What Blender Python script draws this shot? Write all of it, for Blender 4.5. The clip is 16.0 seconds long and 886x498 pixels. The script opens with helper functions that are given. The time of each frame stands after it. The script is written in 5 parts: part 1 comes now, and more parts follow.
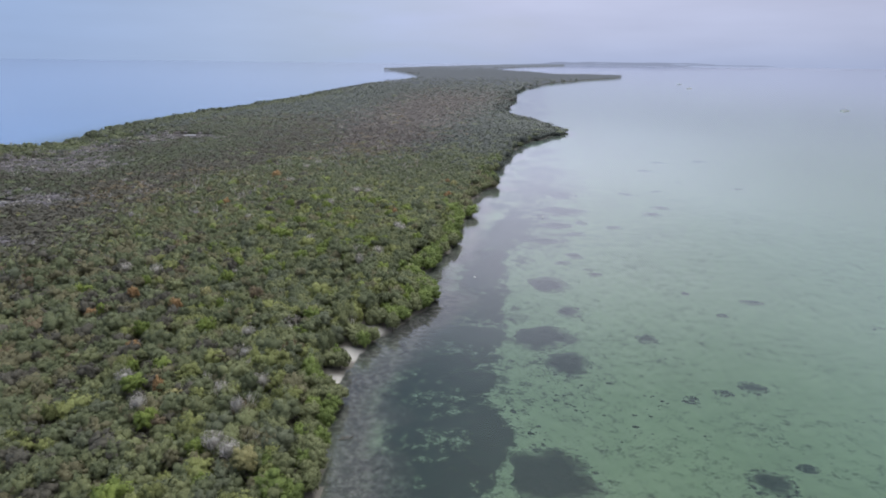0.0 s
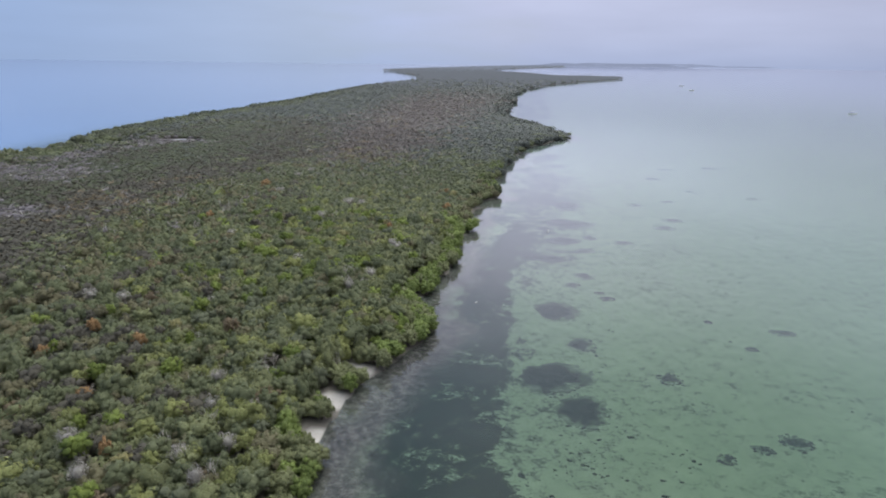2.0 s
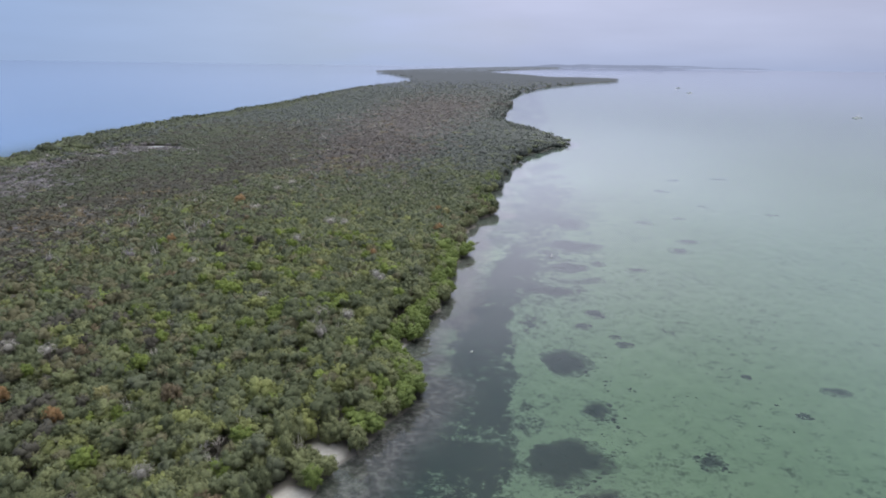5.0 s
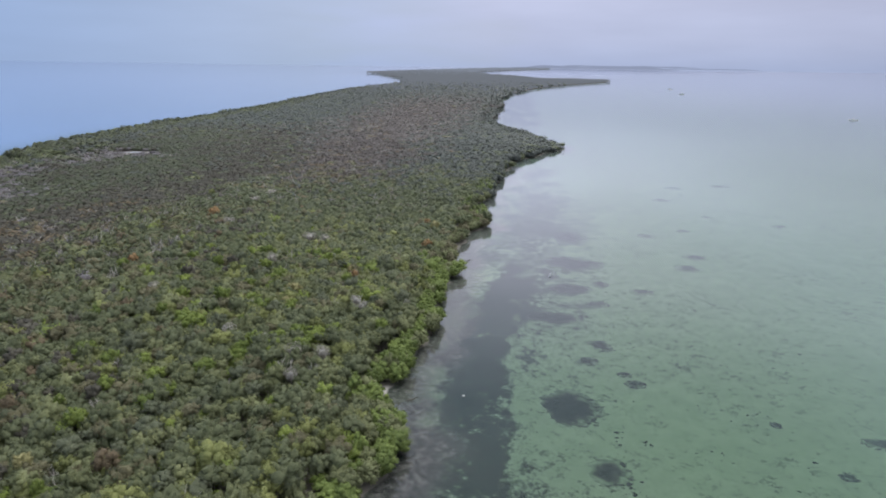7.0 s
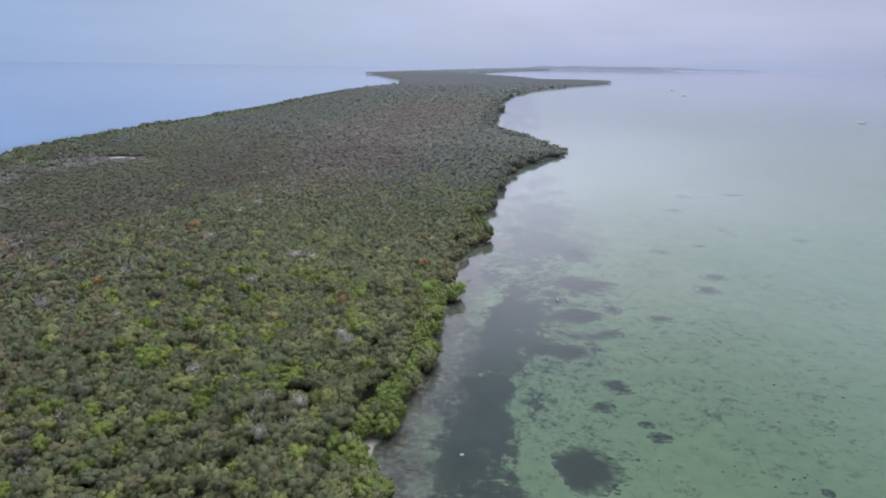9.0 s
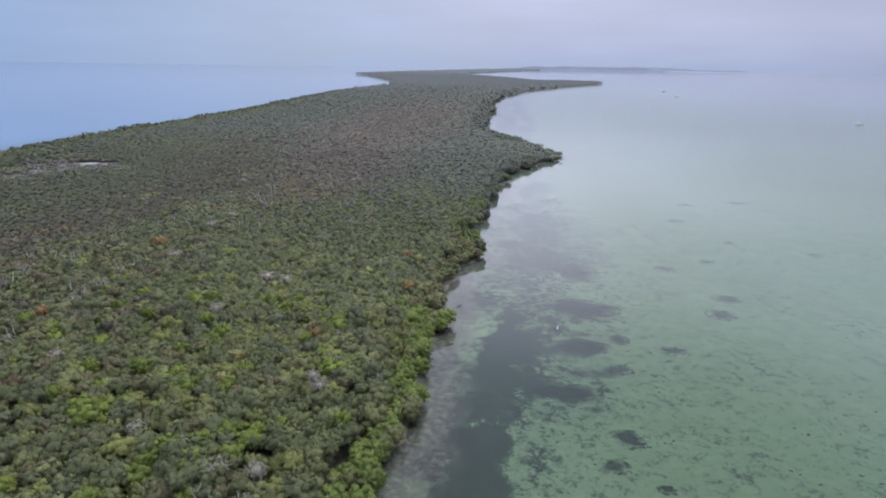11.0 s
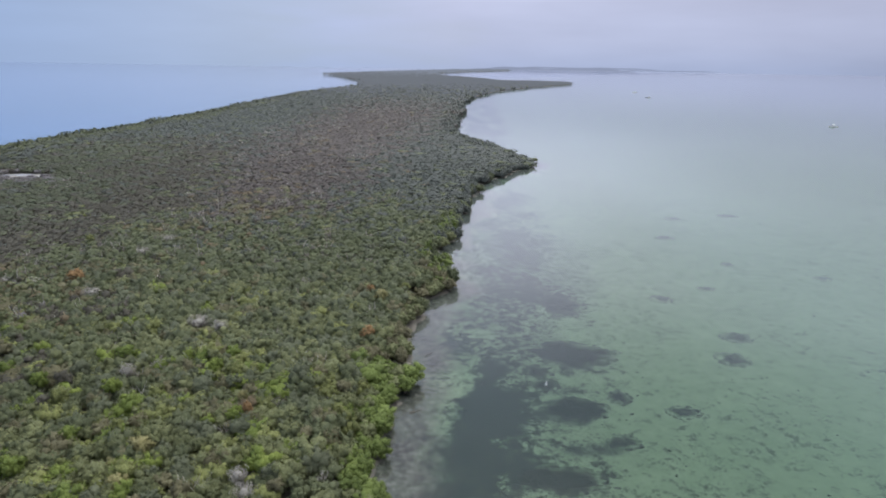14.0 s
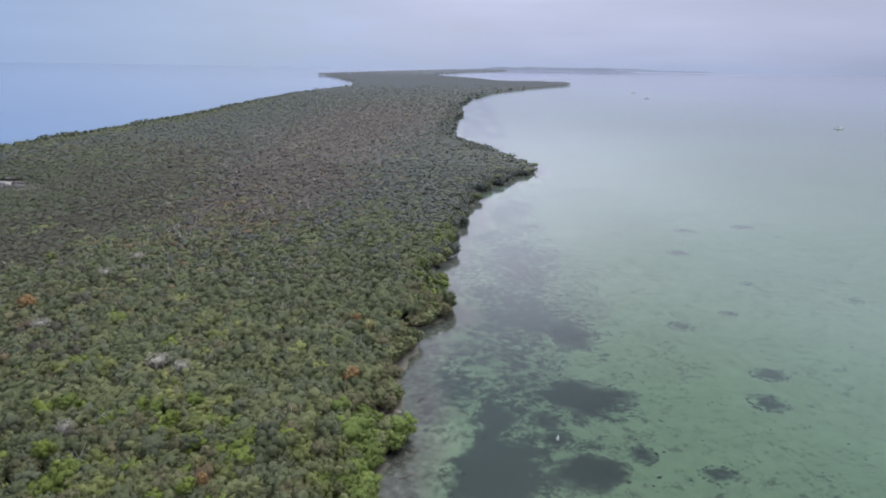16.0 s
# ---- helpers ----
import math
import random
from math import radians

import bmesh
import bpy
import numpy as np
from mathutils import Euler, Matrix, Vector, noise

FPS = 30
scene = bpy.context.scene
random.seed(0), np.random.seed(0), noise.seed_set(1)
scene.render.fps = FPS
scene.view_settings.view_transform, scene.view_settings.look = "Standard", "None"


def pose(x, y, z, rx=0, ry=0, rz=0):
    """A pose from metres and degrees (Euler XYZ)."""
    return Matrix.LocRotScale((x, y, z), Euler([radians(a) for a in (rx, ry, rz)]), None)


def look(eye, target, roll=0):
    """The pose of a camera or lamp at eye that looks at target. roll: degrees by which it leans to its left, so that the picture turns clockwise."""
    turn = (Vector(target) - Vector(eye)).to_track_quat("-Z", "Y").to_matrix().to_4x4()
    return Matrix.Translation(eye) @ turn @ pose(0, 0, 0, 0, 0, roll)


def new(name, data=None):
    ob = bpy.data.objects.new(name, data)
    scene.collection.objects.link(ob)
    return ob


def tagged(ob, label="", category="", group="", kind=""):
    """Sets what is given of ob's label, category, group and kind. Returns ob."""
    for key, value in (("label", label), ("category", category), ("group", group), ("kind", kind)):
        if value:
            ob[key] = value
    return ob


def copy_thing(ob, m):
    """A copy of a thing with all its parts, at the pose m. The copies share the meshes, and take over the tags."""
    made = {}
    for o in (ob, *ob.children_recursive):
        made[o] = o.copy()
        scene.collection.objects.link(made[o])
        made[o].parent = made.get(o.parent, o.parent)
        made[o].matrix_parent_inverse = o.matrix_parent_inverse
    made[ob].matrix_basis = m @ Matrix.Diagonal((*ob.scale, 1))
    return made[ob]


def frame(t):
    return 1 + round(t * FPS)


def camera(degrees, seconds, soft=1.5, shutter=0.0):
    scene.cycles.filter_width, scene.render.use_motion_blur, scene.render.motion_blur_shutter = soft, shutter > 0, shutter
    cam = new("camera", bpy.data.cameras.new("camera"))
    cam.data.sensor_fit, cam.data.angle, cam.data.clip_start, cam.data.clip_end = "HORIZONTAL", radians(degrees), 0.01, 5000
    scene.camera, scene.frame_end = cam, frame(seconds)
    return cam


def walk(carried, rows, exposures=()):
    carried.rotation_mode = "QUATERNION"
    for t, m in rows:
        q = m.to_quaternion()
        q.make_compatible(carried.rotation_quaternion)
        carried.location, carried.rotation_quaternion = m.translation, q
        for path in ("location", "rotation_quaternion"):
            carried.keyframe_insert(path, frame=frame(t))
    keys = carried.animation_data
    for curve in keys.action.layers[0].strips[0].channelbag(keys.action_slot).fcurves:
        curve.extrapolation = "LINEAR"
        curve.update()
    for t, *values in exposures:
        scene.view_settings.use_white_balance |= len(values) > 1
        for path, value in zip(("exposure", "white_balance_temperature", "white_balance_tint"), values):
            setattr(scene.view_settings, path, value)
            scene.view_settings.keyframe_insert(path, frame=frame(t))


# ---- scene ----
cam = camera(67.9, 16.0, soft=1.85)
# seconds, place in metres, yaw, pitch and roll in degrees
ROWS = [
    (0, 0.00, 0.00, 58.11, 4.96, -16.39, -0.61),
    (0.5, -0.28, 4.22, 58.28, 4.94, -16.37, -0.62),
    (1, -0.56, 8.47, 58.46, 4.96, -16.35, -0.63),
    (1.5, -0.82, 12.73, 58.63, 4.95, -16.33, -0.64),
    (2, -1.07, 17.01, 58.79, 4.94, -16.32, -0.65),
    (2.5, -1.31, 21.31, 58.96, 4.93, -16.30, -0.66),
    (3, -1.53, 25.62, 59.12, 4.93, -16.28, -0.67),
    (3.5, -1.75, 29.96, 59.27, 4.86, -16.26, -0.68),
    (4, -1.95, 34.31, 59.42, 4.78, -16.25, -0.69),
    (6.5, -2.80, 56.35, 60.12, 3.78, -16.17, -0.74),
    (7, -2.94, 60.81, 60.24, 3.67, -16.16, -0.75),
    (7.5, -3.06, 65.29, 60.37, 3.72, -16.15, -0.76),
    (8, -3.18, 69.79, 60.48, 3.73, -16.14, -0.77),
    (8.5, -3.28, 74.31, 60.60, 3.60, -16.13, -0.78),
    (9, -3.37, 78.84, 60.71, 3.66, -16.11, -0.79),
    (11.5, -3.65, 101.80, 61.21, 2.20, -16.07, -0.83),
    (12, -3.67, 106.44, 61.30, 1.29, -16.06, -0.84),
    (12.5, -3.68, 111.11, 61.38, 0.51, -16.05, -0.85),
    (13, -3.68, 115.79, 61.46, 0.32, -16.04, -0.86),
    (13.5, -3.67, 120.49, 61.54, 0.30, -16.04, -0.87),
    (14, -3.64, 125.21, 61.61, 0.31, -16.03, -0.88),
    (14.5, -3.61, 129.95, 61.68, 0.21, -16.02, -0.89),
    (15, -3.56, 134.71, 61.74, 0.04, -16.02, -0.90),
    (15.5, -3.50, 139.48, 61.80, 0.01, -16.01, -0.91),
    (16, -3.43, 144.27, 61.86, 0.01, -16.01, -0.92),
]
walk(cam, [(t, pose(x, y, z, 90 + pitch, roll, yaw)) for t, x, y, z, yaw, pitch, roll in ROWS])
scene.view_settings.exposure = 0.24

# ---------------------------------------------------------------- light
SUN_UP, SUN_TURN = radians(46), radians(14)
world = bpy.data.worlds.new("sky")
scene.world = world
world.use_nodes = True


def node(tree, kind, **values):
    """A shader node; keyword names are its sockets (by index as i0, i1) or its own settings."""
    n = tree.nodes.new(kind)
    for key, value in values.items():
        if key[0] == "i" and key[1:].isdigit():
            sock = n.inputs[int(key[1:])]
            if isinstance(value, bpy.types.NodeSocket):
                tree.links.new(value, sock)
            else:
                sock.default_value = value
        else:
            setattr(n, key, value)
    return n


def math_node(tree, operation, a, b=0.0, clamp=False):
    return node(tree, "ShaderNodeMath", operation=operation, use_clamp=clamp, i0=a, i1=b).outputs[0]


def ramp(tree, fac, *stops):
    n = node(tree, "ShaderNodeValToRGB", i0=fac)
    while len(n.color_ramp.elements) < len(stops):
        n.color_ramp.elements.new(0.5)
    for e, (at, col) in zip(n.color_ramp.elements, stops):
        e.position, e.color = at, (*col, 1)
    return n.outputs[0]


def mixed(tree, fac, a, b, blend="MIX"):
    n = node(tree, "ShaderNodeMix", data_type="RGBA", blend_type=blend)
    for sock, value in ((n.inputs[0], fac), (n.inputs[6], a), (n.inputs[7], b)):
        if isinstance(value, bpy.types.NodeSocket):
            tree.links.new(value, sock)
        else:
            sock.default_value = value if isinstance(value, float) else (*value, 1)
    return n.outputs[2]


def build_world():
    tr = world.node_tree
    tr.nodes.clear()
    way = node(tr, "ShaderNodeTexCoord").outputs["Generated"]
    parts = node(tr, "ShaderNodeSeparateXYZ", i0=way)
    lifted = node(tr, "ShaderNodeCombineXYZ", i0=parts.outputs[0], i1=parts.outputs[1], i2=math_node(tr, "MAXIMUM", parts.outputs[2], 0.07))
    sky = node(tr, "ShaderNodeTexSky", sky_type="NISHITA", sun_disc=False, sun_elevation=SUN_UP,
               sun_rotation=SUN_TURN, air_density=1.0, dust_density=0.6, ozone_density=2.0, i0=lifted.outputs[0])
    clear = node(tr, "ShaderNodeBackground", i0=sky.outputs[0], i1=0.06)
    # high, thin overcast: pale lavender grey, a little darker close over the sea
    up = math_node(tr, "MULTIPLY_ADD", parts.outputs[2], 1.0)
    up.node.inputs[2].default_value = 0.1
    # unseen band above the view and zenith are brightened to light sea and woods
    tone = ramp(tr, up, (0.0, (0.31, 0.37, 0.55)), (0.088, (0.345, 0.405, 0.585)), (0.128, (0.415, 0.46, 0.63)),
                (0.18, (0.44, 0.475, 0.64)), (0.27, (0.84, 0.87, 1.08)), (0.42, (1.00, 1.02, 1.22)), (0.58, (0.58, 0.66, 0.78)),
                (0.75, (0.76, 0.83, 0.88)), (1.0, (2.95, 2.98, 3.00)))
    west = math_node(tr, "MULTIPLY", parts.outputs[0], -1.7, True)
    blue = ramp(tr, up, (0.09, (0.250, 0.358, 0.650)), (0.16, (0.276, 0.392, 0.700)))
    tone = mixed(tr, west, tone, blue)
    flat = node(tr, "ShaderNodeMapping", i0=way)
    flat.inputs["Scale"].default_value = (1.4, 1.4, 7.0)
    puffs = node(tr, "ShaderNodeTexNoise", i0=flat.outputs[0])
    puffs.inputs["Scale"].default_value = 3.0
    puffs.inputs["Detail"].default_value = 5.0
    bright = math_node(tr, "MULTIPLY_ADD", puffs.outputs[0], 0.30)
    bright.node.inputs[2].default_value = 0.82
    # the cloud is brightest round the hidden sun
    to_sun = (math.sin(SUN_TURN) * math.cos(SUN_UP), math.cos(SUN_TURN) * math.cos(SUN_UP), math.sin(SUN_UP))
    near_sun = node(tr, "ShaderNodeVectorMath", operation="DOT_PRODUCT", i0=way, i1=to_sun).outputs["Value"]
    glow = math_node(tr, "POWER", math_node(tr, "MAXIMUM", near_sun, 0.0), 6.0)
    glow = math_node(tr, "MULTIPLY_ADD", glow, 0.35)
    glow.node.inputs[2].default_value = 1.0
    # a bright column ahead and a duller east are added to suit the sea's reflection
    flat_way = node(tr, "ShaderNodeVectorMath", operation="NORMALIZE",
                    i0=node(tr, "ShaderNodeCombineXYZ", i0=parts.outputs[0], i1=parts.outputs[1], i2=0.001).outputs[0]).outputs[0]
    side = node(tr, "ShaderNodeVectorMath", operation="DOT_PRODUCT", i0=flat_way, i1=(math.sin(radians(3)), math.cos(radians(3)), 0)).outputs["Value"]
    column = math_node(tr, "POWER", math_node(tr, "MAXIMUM", side, 0.0), 50.0)
    rise = node(tr, "ShaderNodeMapRange", interpolation_type="SMOOTHSTEP", i0=parts.outputs[2], i1=0.06, i2=0.16).outputs[0]
    column = math_node(tr, "MULTIPLY_ADD", math_node(tr, "MULTIPLY", column, rise), 0.22)
    column.node.inputs[2].default_value = 1.0
    dull = node(tr, "ShaderNodeMapRange", interpolation_type="SMOOTHSTEP", i0=parts.outputs[0], i1=0.05, i2=0.65, i3=1.0, i4=0.60).outputs[0]
    low_sky = math_node(tr, "MULTIPLY_ADD", rise, 0.68)
    low_sky.node.inputs[2].default_value = 0.32
    dull = math_node(tr, "SUBTRACT", 1.0, math_node(tr, "MULTIPLY", math_node(tr, "SUBTRACT", 1.0, dull), low_sky))
    glow = math_node(tr, "MULTIPLY", glow, math_node(tr, "MULTIPLY", column, dull))
    cloud = node(tr, "ShaderNodeBackground", i0=tone, i1=math_node(tr, "MULTIPLY", bright, glow))
    # the veil thins out towards the west
    thin = math_node(tr, "MULTIPLY_ADD", parts.outputs[0], 0.9)
    thin.node.inputs[2].default_value = 0.98
    veil = math_node(tr, "ADD", thin, math_node(tr, "MULTIPLY", math_node(tr, "SUBTRACT", puffs.outputs[0], 0.5), 0.5), True)
    veil = math_node(tr, "MAXIMUM", veil, 0.72)
    both = node(tr, "ShaderNodeMixShader", i0=veil, i1=clear.outputs[0], i2=cloud.outputs[0])
    out = node(tr, "ShaderNodeOutputWorld")
    tr.links.new(both.outputs[0], out.inputs[0])


build_world()
sun = new("sun", bpy.data.lights.new("sun", "SUN"))
sun.data.energy, sun.data.angle, sun.data.color = 1.06, radians(16), (1.0, 0.96, 0.9)
sun.matrix_basis = look((0, 0, 300), (0 - math.sin(SUN_TURN) * math.cos(SUN_UP), 0 - math.cos(SUN_TURN) * math.cos(SUN_UP), 300 - math.sin(SUN_UP)))


# ---------------------------------------------------------------- materials
def material(name):
    m = bpy.data.materials.new(name)
    m.use_nodes = True
    m.node_tree.nodes.clear()
    return m, m.node_tree


def finish(tree, shader):
    tree.links.new(shader, node(tree, "ShaderNodeOutputMaterial").inputs[0])


def noise_at(tree, scale, detail=3.0, rough=0.55, where=None):
    n = node(tree, "ShaderNodeTexNoise")
    tree.links.new(where or node(tree, "ShaderNodeNewGeometry").outputs["Position"], n.inputs["Vector"])
    n.inputs["Scale"].default_value, n.inputs["Detail"].default_value, n.inputs["Roughness"].default_value = scale, detail, rough
    return n.outputs[0]


def principled(tree, color, rough=0.6, metal=0.0, spec=0.5, bump=None, strength=0.3, distance=0.05):
    n = node(tree, "ShaderNodeBsdfPrincipled")
    for sock, value in (("Base Color", color), ("Roughness", rough), ("Metallic", metal), ("Specular IOR Level", spec)):
        if isinstance(value, bpy.types.NodeSocket):
            tree.links.new(value, n.inputs[sock])
        else:
            n.inputs[sock].default_value = (*value, 1) if isinstance(value, tuple) else value
    if bump is not None:
        b = node(tree, "ShaderNodeBump")
        b.inputs["Strength"].default_value, b.inputs["Distance"].default_value = strength, distance
        tree.links.new(bump, b.inputs["Height"])
        tree.links.new(b.outputs[0], n.inputs["Normal"])
    return n.outputs[0]


def leaf_material(name, low, high, spread=0.4, relief=1.0, fleck=0.75):
    """Foliage: two tones that change from tree to tree, within a tree and from spray to spray."""
    m, tr = material(name)
    island = node(tr, "ShaderNodeNewGeometry").outputs["Random Per Island"]
    tree = node(tr, "ShaderNodeAttribute", attribute_name="tone").outputs["Fac"]
    patch = node(tr, "ShaderNodeMapRange", i0=noise_at(tr, 0.33, 2.0), i1=0.33, i2=0.67).outputs[0]
    fine = node(tr, "ShaderNodeMapRange", i0=noise_at(tr, 3.2, 4.0, 0.75), i1=0.30, i2=0.70).outputs[0]
    f = math_node(tr, "ADD", math_node(tr, "MULTIPLY", island, 0.45 * spread), math_node(tr, "MULTIPLY", patch, 0.20))
    f = math_node(tr, "ADD", f, math_node(tr, "MULTIPLY", tree, 0.56 * fleck))
    f = math_node(tr, "ADD", f, math_node(tr, "MULTIPLY", math_node(tr, "SUBTRACT", fine, 0.45), fleck), True)
    col = mixed(tr, f, low, high)
    clumps = noise_at(tr, 5.0, 3.0, 0.7)
    face = principled(tr, col, 0.62, spec=0.14, bump=clumps, strength=relief, distance=0.22)
    through_leaf = node(tr, "ShaderNodeBsdfTranslucent", i0=col)
    finish(tr, node(tr, "ShaderNodeMixShader", i0=0.20, i1=face, i2=through_leaf.outputs[0]).outputs[0])
    return m


def hazed_wood_material(name, low, high):
    """Far woods, the horizon haze painted in as a blue-grey glow."""
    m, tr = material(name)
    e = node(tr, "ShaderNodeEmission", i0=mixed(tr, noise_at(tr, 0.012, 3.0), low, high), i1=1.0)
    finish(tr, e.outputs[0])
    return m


LEAVES = [
    leaf_material("deep_green_leaves", (0.093, 0.108, 0.060), (0.182, 0.203, 0.112)),
    leaf_material("olive_leaves", (0.100, 0.113, 0.058), (0.262, 0.282, 0.140)),
    leaf_material("yellow_olive_leaves", (0.103, 0.117, 0.046), (0.325, 0.350, 0.134)),
    leaf_material("lime_leaves", (0.098, 0.136, 0.038), (0.285, 0.348, 0.086)),
    # grey-green trees; the narrow tones also imitate haze over the middle woods
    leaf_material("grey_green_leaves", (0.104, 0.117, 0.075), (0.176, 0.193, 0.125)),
    leaf_material("grey_brown_leaves", (0.113, 0.107, 0.063), (0.232, 0.219, 0.132)),
    leaf_material("bare_grey_twigs", (0.330, 0.310, 0.284), (0.580, 0.548, 0.505)),
    leaf_material("rust_leaves", (0.225, 0.138, 0.066), (0.480, 0.310, 0.162)),
    leaf_material("mangrove_leaves", (0.084, 0.114, 0.036), (0.248, 0.316, 0.092)),
    leaf_material("red_brown_leaves", (0.120, 0.094, 0.060), (0.250, 0.200, 0.132)),
    leaf_material("straw_leaves", (0.190, 0.176, 0.080), (0.460, 0.430, 0.215)),
    leaf_material("scrub_leaves", (0.076, 0.072, 0.058), (0.133, 0.124, 0.099), 0.25, 0.35, 0.35),
    # far foliage with haze in the colour: greyer, bluer, little contrast
    leaf_material("hazed_far_leaves", (0.088, 0.099, 0.090), (0.137, 0.150, 0.138), 0.25, 0.35, 0.35),
    hazed_wood_material("distant_haze_glow", (0.128, 0.142, 0.168), (0.150, 0.166, 0.194)),
    leaf_material("marsh_leaves", (0.076, 0.086, 0.056), (0.134, 0.147, 0.096), 0.25, 0.35, 0.35),
    leaf_material("ashen_twigs", (0.140, 0.129, 0.137), (0.230, 0.213, 0.228), 0.25, 0.5),
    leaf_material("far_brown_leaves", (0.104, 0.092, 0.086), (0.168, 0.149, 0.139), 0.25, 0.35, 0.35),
    hazed_wood_material("remote_haze_glow", (0.175, 0.200, 0.250), (0.200, 0.227, 0.282)),
]
DEEP, OLIVE, YELLOW, LIME, GREYGREEN, GREYBROWN, BARE, RUST, RIM, REDBROWN, STRAW, SCRUB, HAZED_LEAF, DISTANT, MARSH, ASHEN, FARBROWN, REMOTE = range(18)


def bark_material():
    m, tr = material("grey_bark")
    g = noise_at(tr, 9.0, 4.0)
    finish(tr, principled(tr, mixed(tr, g, (0.06, 0.05, 0.042), (0.20, 0.18, 0.155)), 0.85, spec=0.2, bump=g, strength=0.5))
    return m


BARK = bark_material()


def ground_material():
    """Sand, leaf litter and mud on land, pale sand and seagrass under water, by the cover of each spot."""
    m, tr = material("sand_and_seagrass")
    grass = node(tr, "ShaderNodeAttribute", attribute_name="seagrass").outputs["Fac"]
    litter = node(tr, "ShaderNodeAttribute", attribute_name="litter").outputs["Fac"]
    rubble = node(tr, "ShaderNodeAttribute", attribute_name="rubble").outputs["Fac"]
    meadow = node(tr, "ShaderNodeAttribute", attribute_name="meadow").outputs["Fac"]
    wide, mid, fine = noise_at(tr, 0.055, 3.0), noise_at(tr, 0.28, 5.0, 0.65), noise_at(tr, 1.7, 4.0, 0.65)
    sand = mixed(tr, mid, (0.270, 0.378, 0.240), (0.620, 0.745, 0.525))
    sand = mixed(tr, math_node(tr, "MULTIPLY", wide, 0.5), sand, (0.285, 0.385, 0.255))
    weed = mixed(tr, node(tr, "ShaderNodeMapRange", i0=math_node(tr, "ADD", mid, math_node(tr, "MULTIPLY", fine, 0.5)), i1=0.55, i2=0.95).outputs[0], (0.003, 0.005, 0.005), (0.026, 0.044, 0.036))
    blades = noise_at(tr, 0.55, 5.0, 0.6)
    f = math_node(tr, "ADD", grass, math_node(tr, "MULTIPLY", math_node(tr, "SUBTRACT", blades, 0.5), 1.9))
    f = math_node(tr, "ADD", f, math_node(tr, "MULTIPLY", math_node(tr, "SUBTRACT", fine, 0.5), 1.4))
    f = node(tr, "ShaderNodeMapRange", interpolation_type="SMOOTHSTEP", i0=f, i1=0.20, i2=0.82).outputs[0]
    f = math_node(tr, "MULTIPLY", f, node(tr, "ShaderNodeMapRange", i0=grass, i1=0.10, i2=0.55, i3=0.60, i4=1.0).outputs[0])
    bed = mixed(tr, f, sand, weed)
    thin = math_node(tr, "ADD", meadow, math_node(tr, "MULTIPLY", math_node(tr, "SUBTRACT", mid, 0.5), 0.9))
    thin = math_node(tr, "ADD", thin, math_node(tr, "MULTIPLY", math_node(tr, "SUBTRACT", blades, 0.5), 0.5))
    thin = math_node(tr, "MULTIPLY", node(tr, "ShaderNodeMapRange", interpolation_type="SMOOTHSTEP", i0=thin, i1=0.1, i2=1.1).outputs[0], node(tr, "ShaderNodeMapRange", i0=meadow, i1=0.0, i2=0.3).outputs[0])
    bed = mixed(tr, thin, bed, mixed(tr, fine, (0.007, 0.014, 0.015), (0.046, 0.068, 0.064)))
    # broken coral and sand along the shore
    wash = node(tr, "ShaderNodeMapRange", interpolation_type="SMOOTHSTEP", i0=noise_at(tr, 0.8, 6.0, 0.7), i1=0.42, i2=0.68).outputs[0]
    chips = node(tr, "ShaderNodeMapRange", interpolation_type="SMOOTHSTEP", i0=noise_at(tr, 2.2, 5.0, 0.85), i1=0.50, i2=0.66).outputs[0]
    chips = math_node(tr, "ADD", math_node(tr, "MULTIPLY", wash, 0.45), math_node(tr, "MULTIPLY", chips, 0.50), True)
    stones = mixed(tr, chips, (0.062, 0.055, 0.057), (0.41, 0.385, 0.37))
    bed = mixed(tr, rubble, bed, stones)
    dry = mixed(tr, fine, (0.27, 0.255, 0.235), (0.46, 0.44, 0.41))
    mud = mixed(tr, mid, (0.080, 0.072, 0.064), (0.19, 0.175, 0.155))
    shore = mixed(tr, litter, dry, mud)
    height = node(tr, "ShaderNodeSeparateXYZ", i0=node(tr, "ShaderNodeNewGeometry").outputs["Position"]).outputs[2]
    land = node(tr, "ShaderNodeMapRange", i0=height, i1=-0.06, i2=0.06).outputs[0]
    finish(tr, principled(tr, mixed(tr, land, bed, shore), 0.85, spec=0.2, bump=fine, strength=0.4, distance=0.08))
    return m


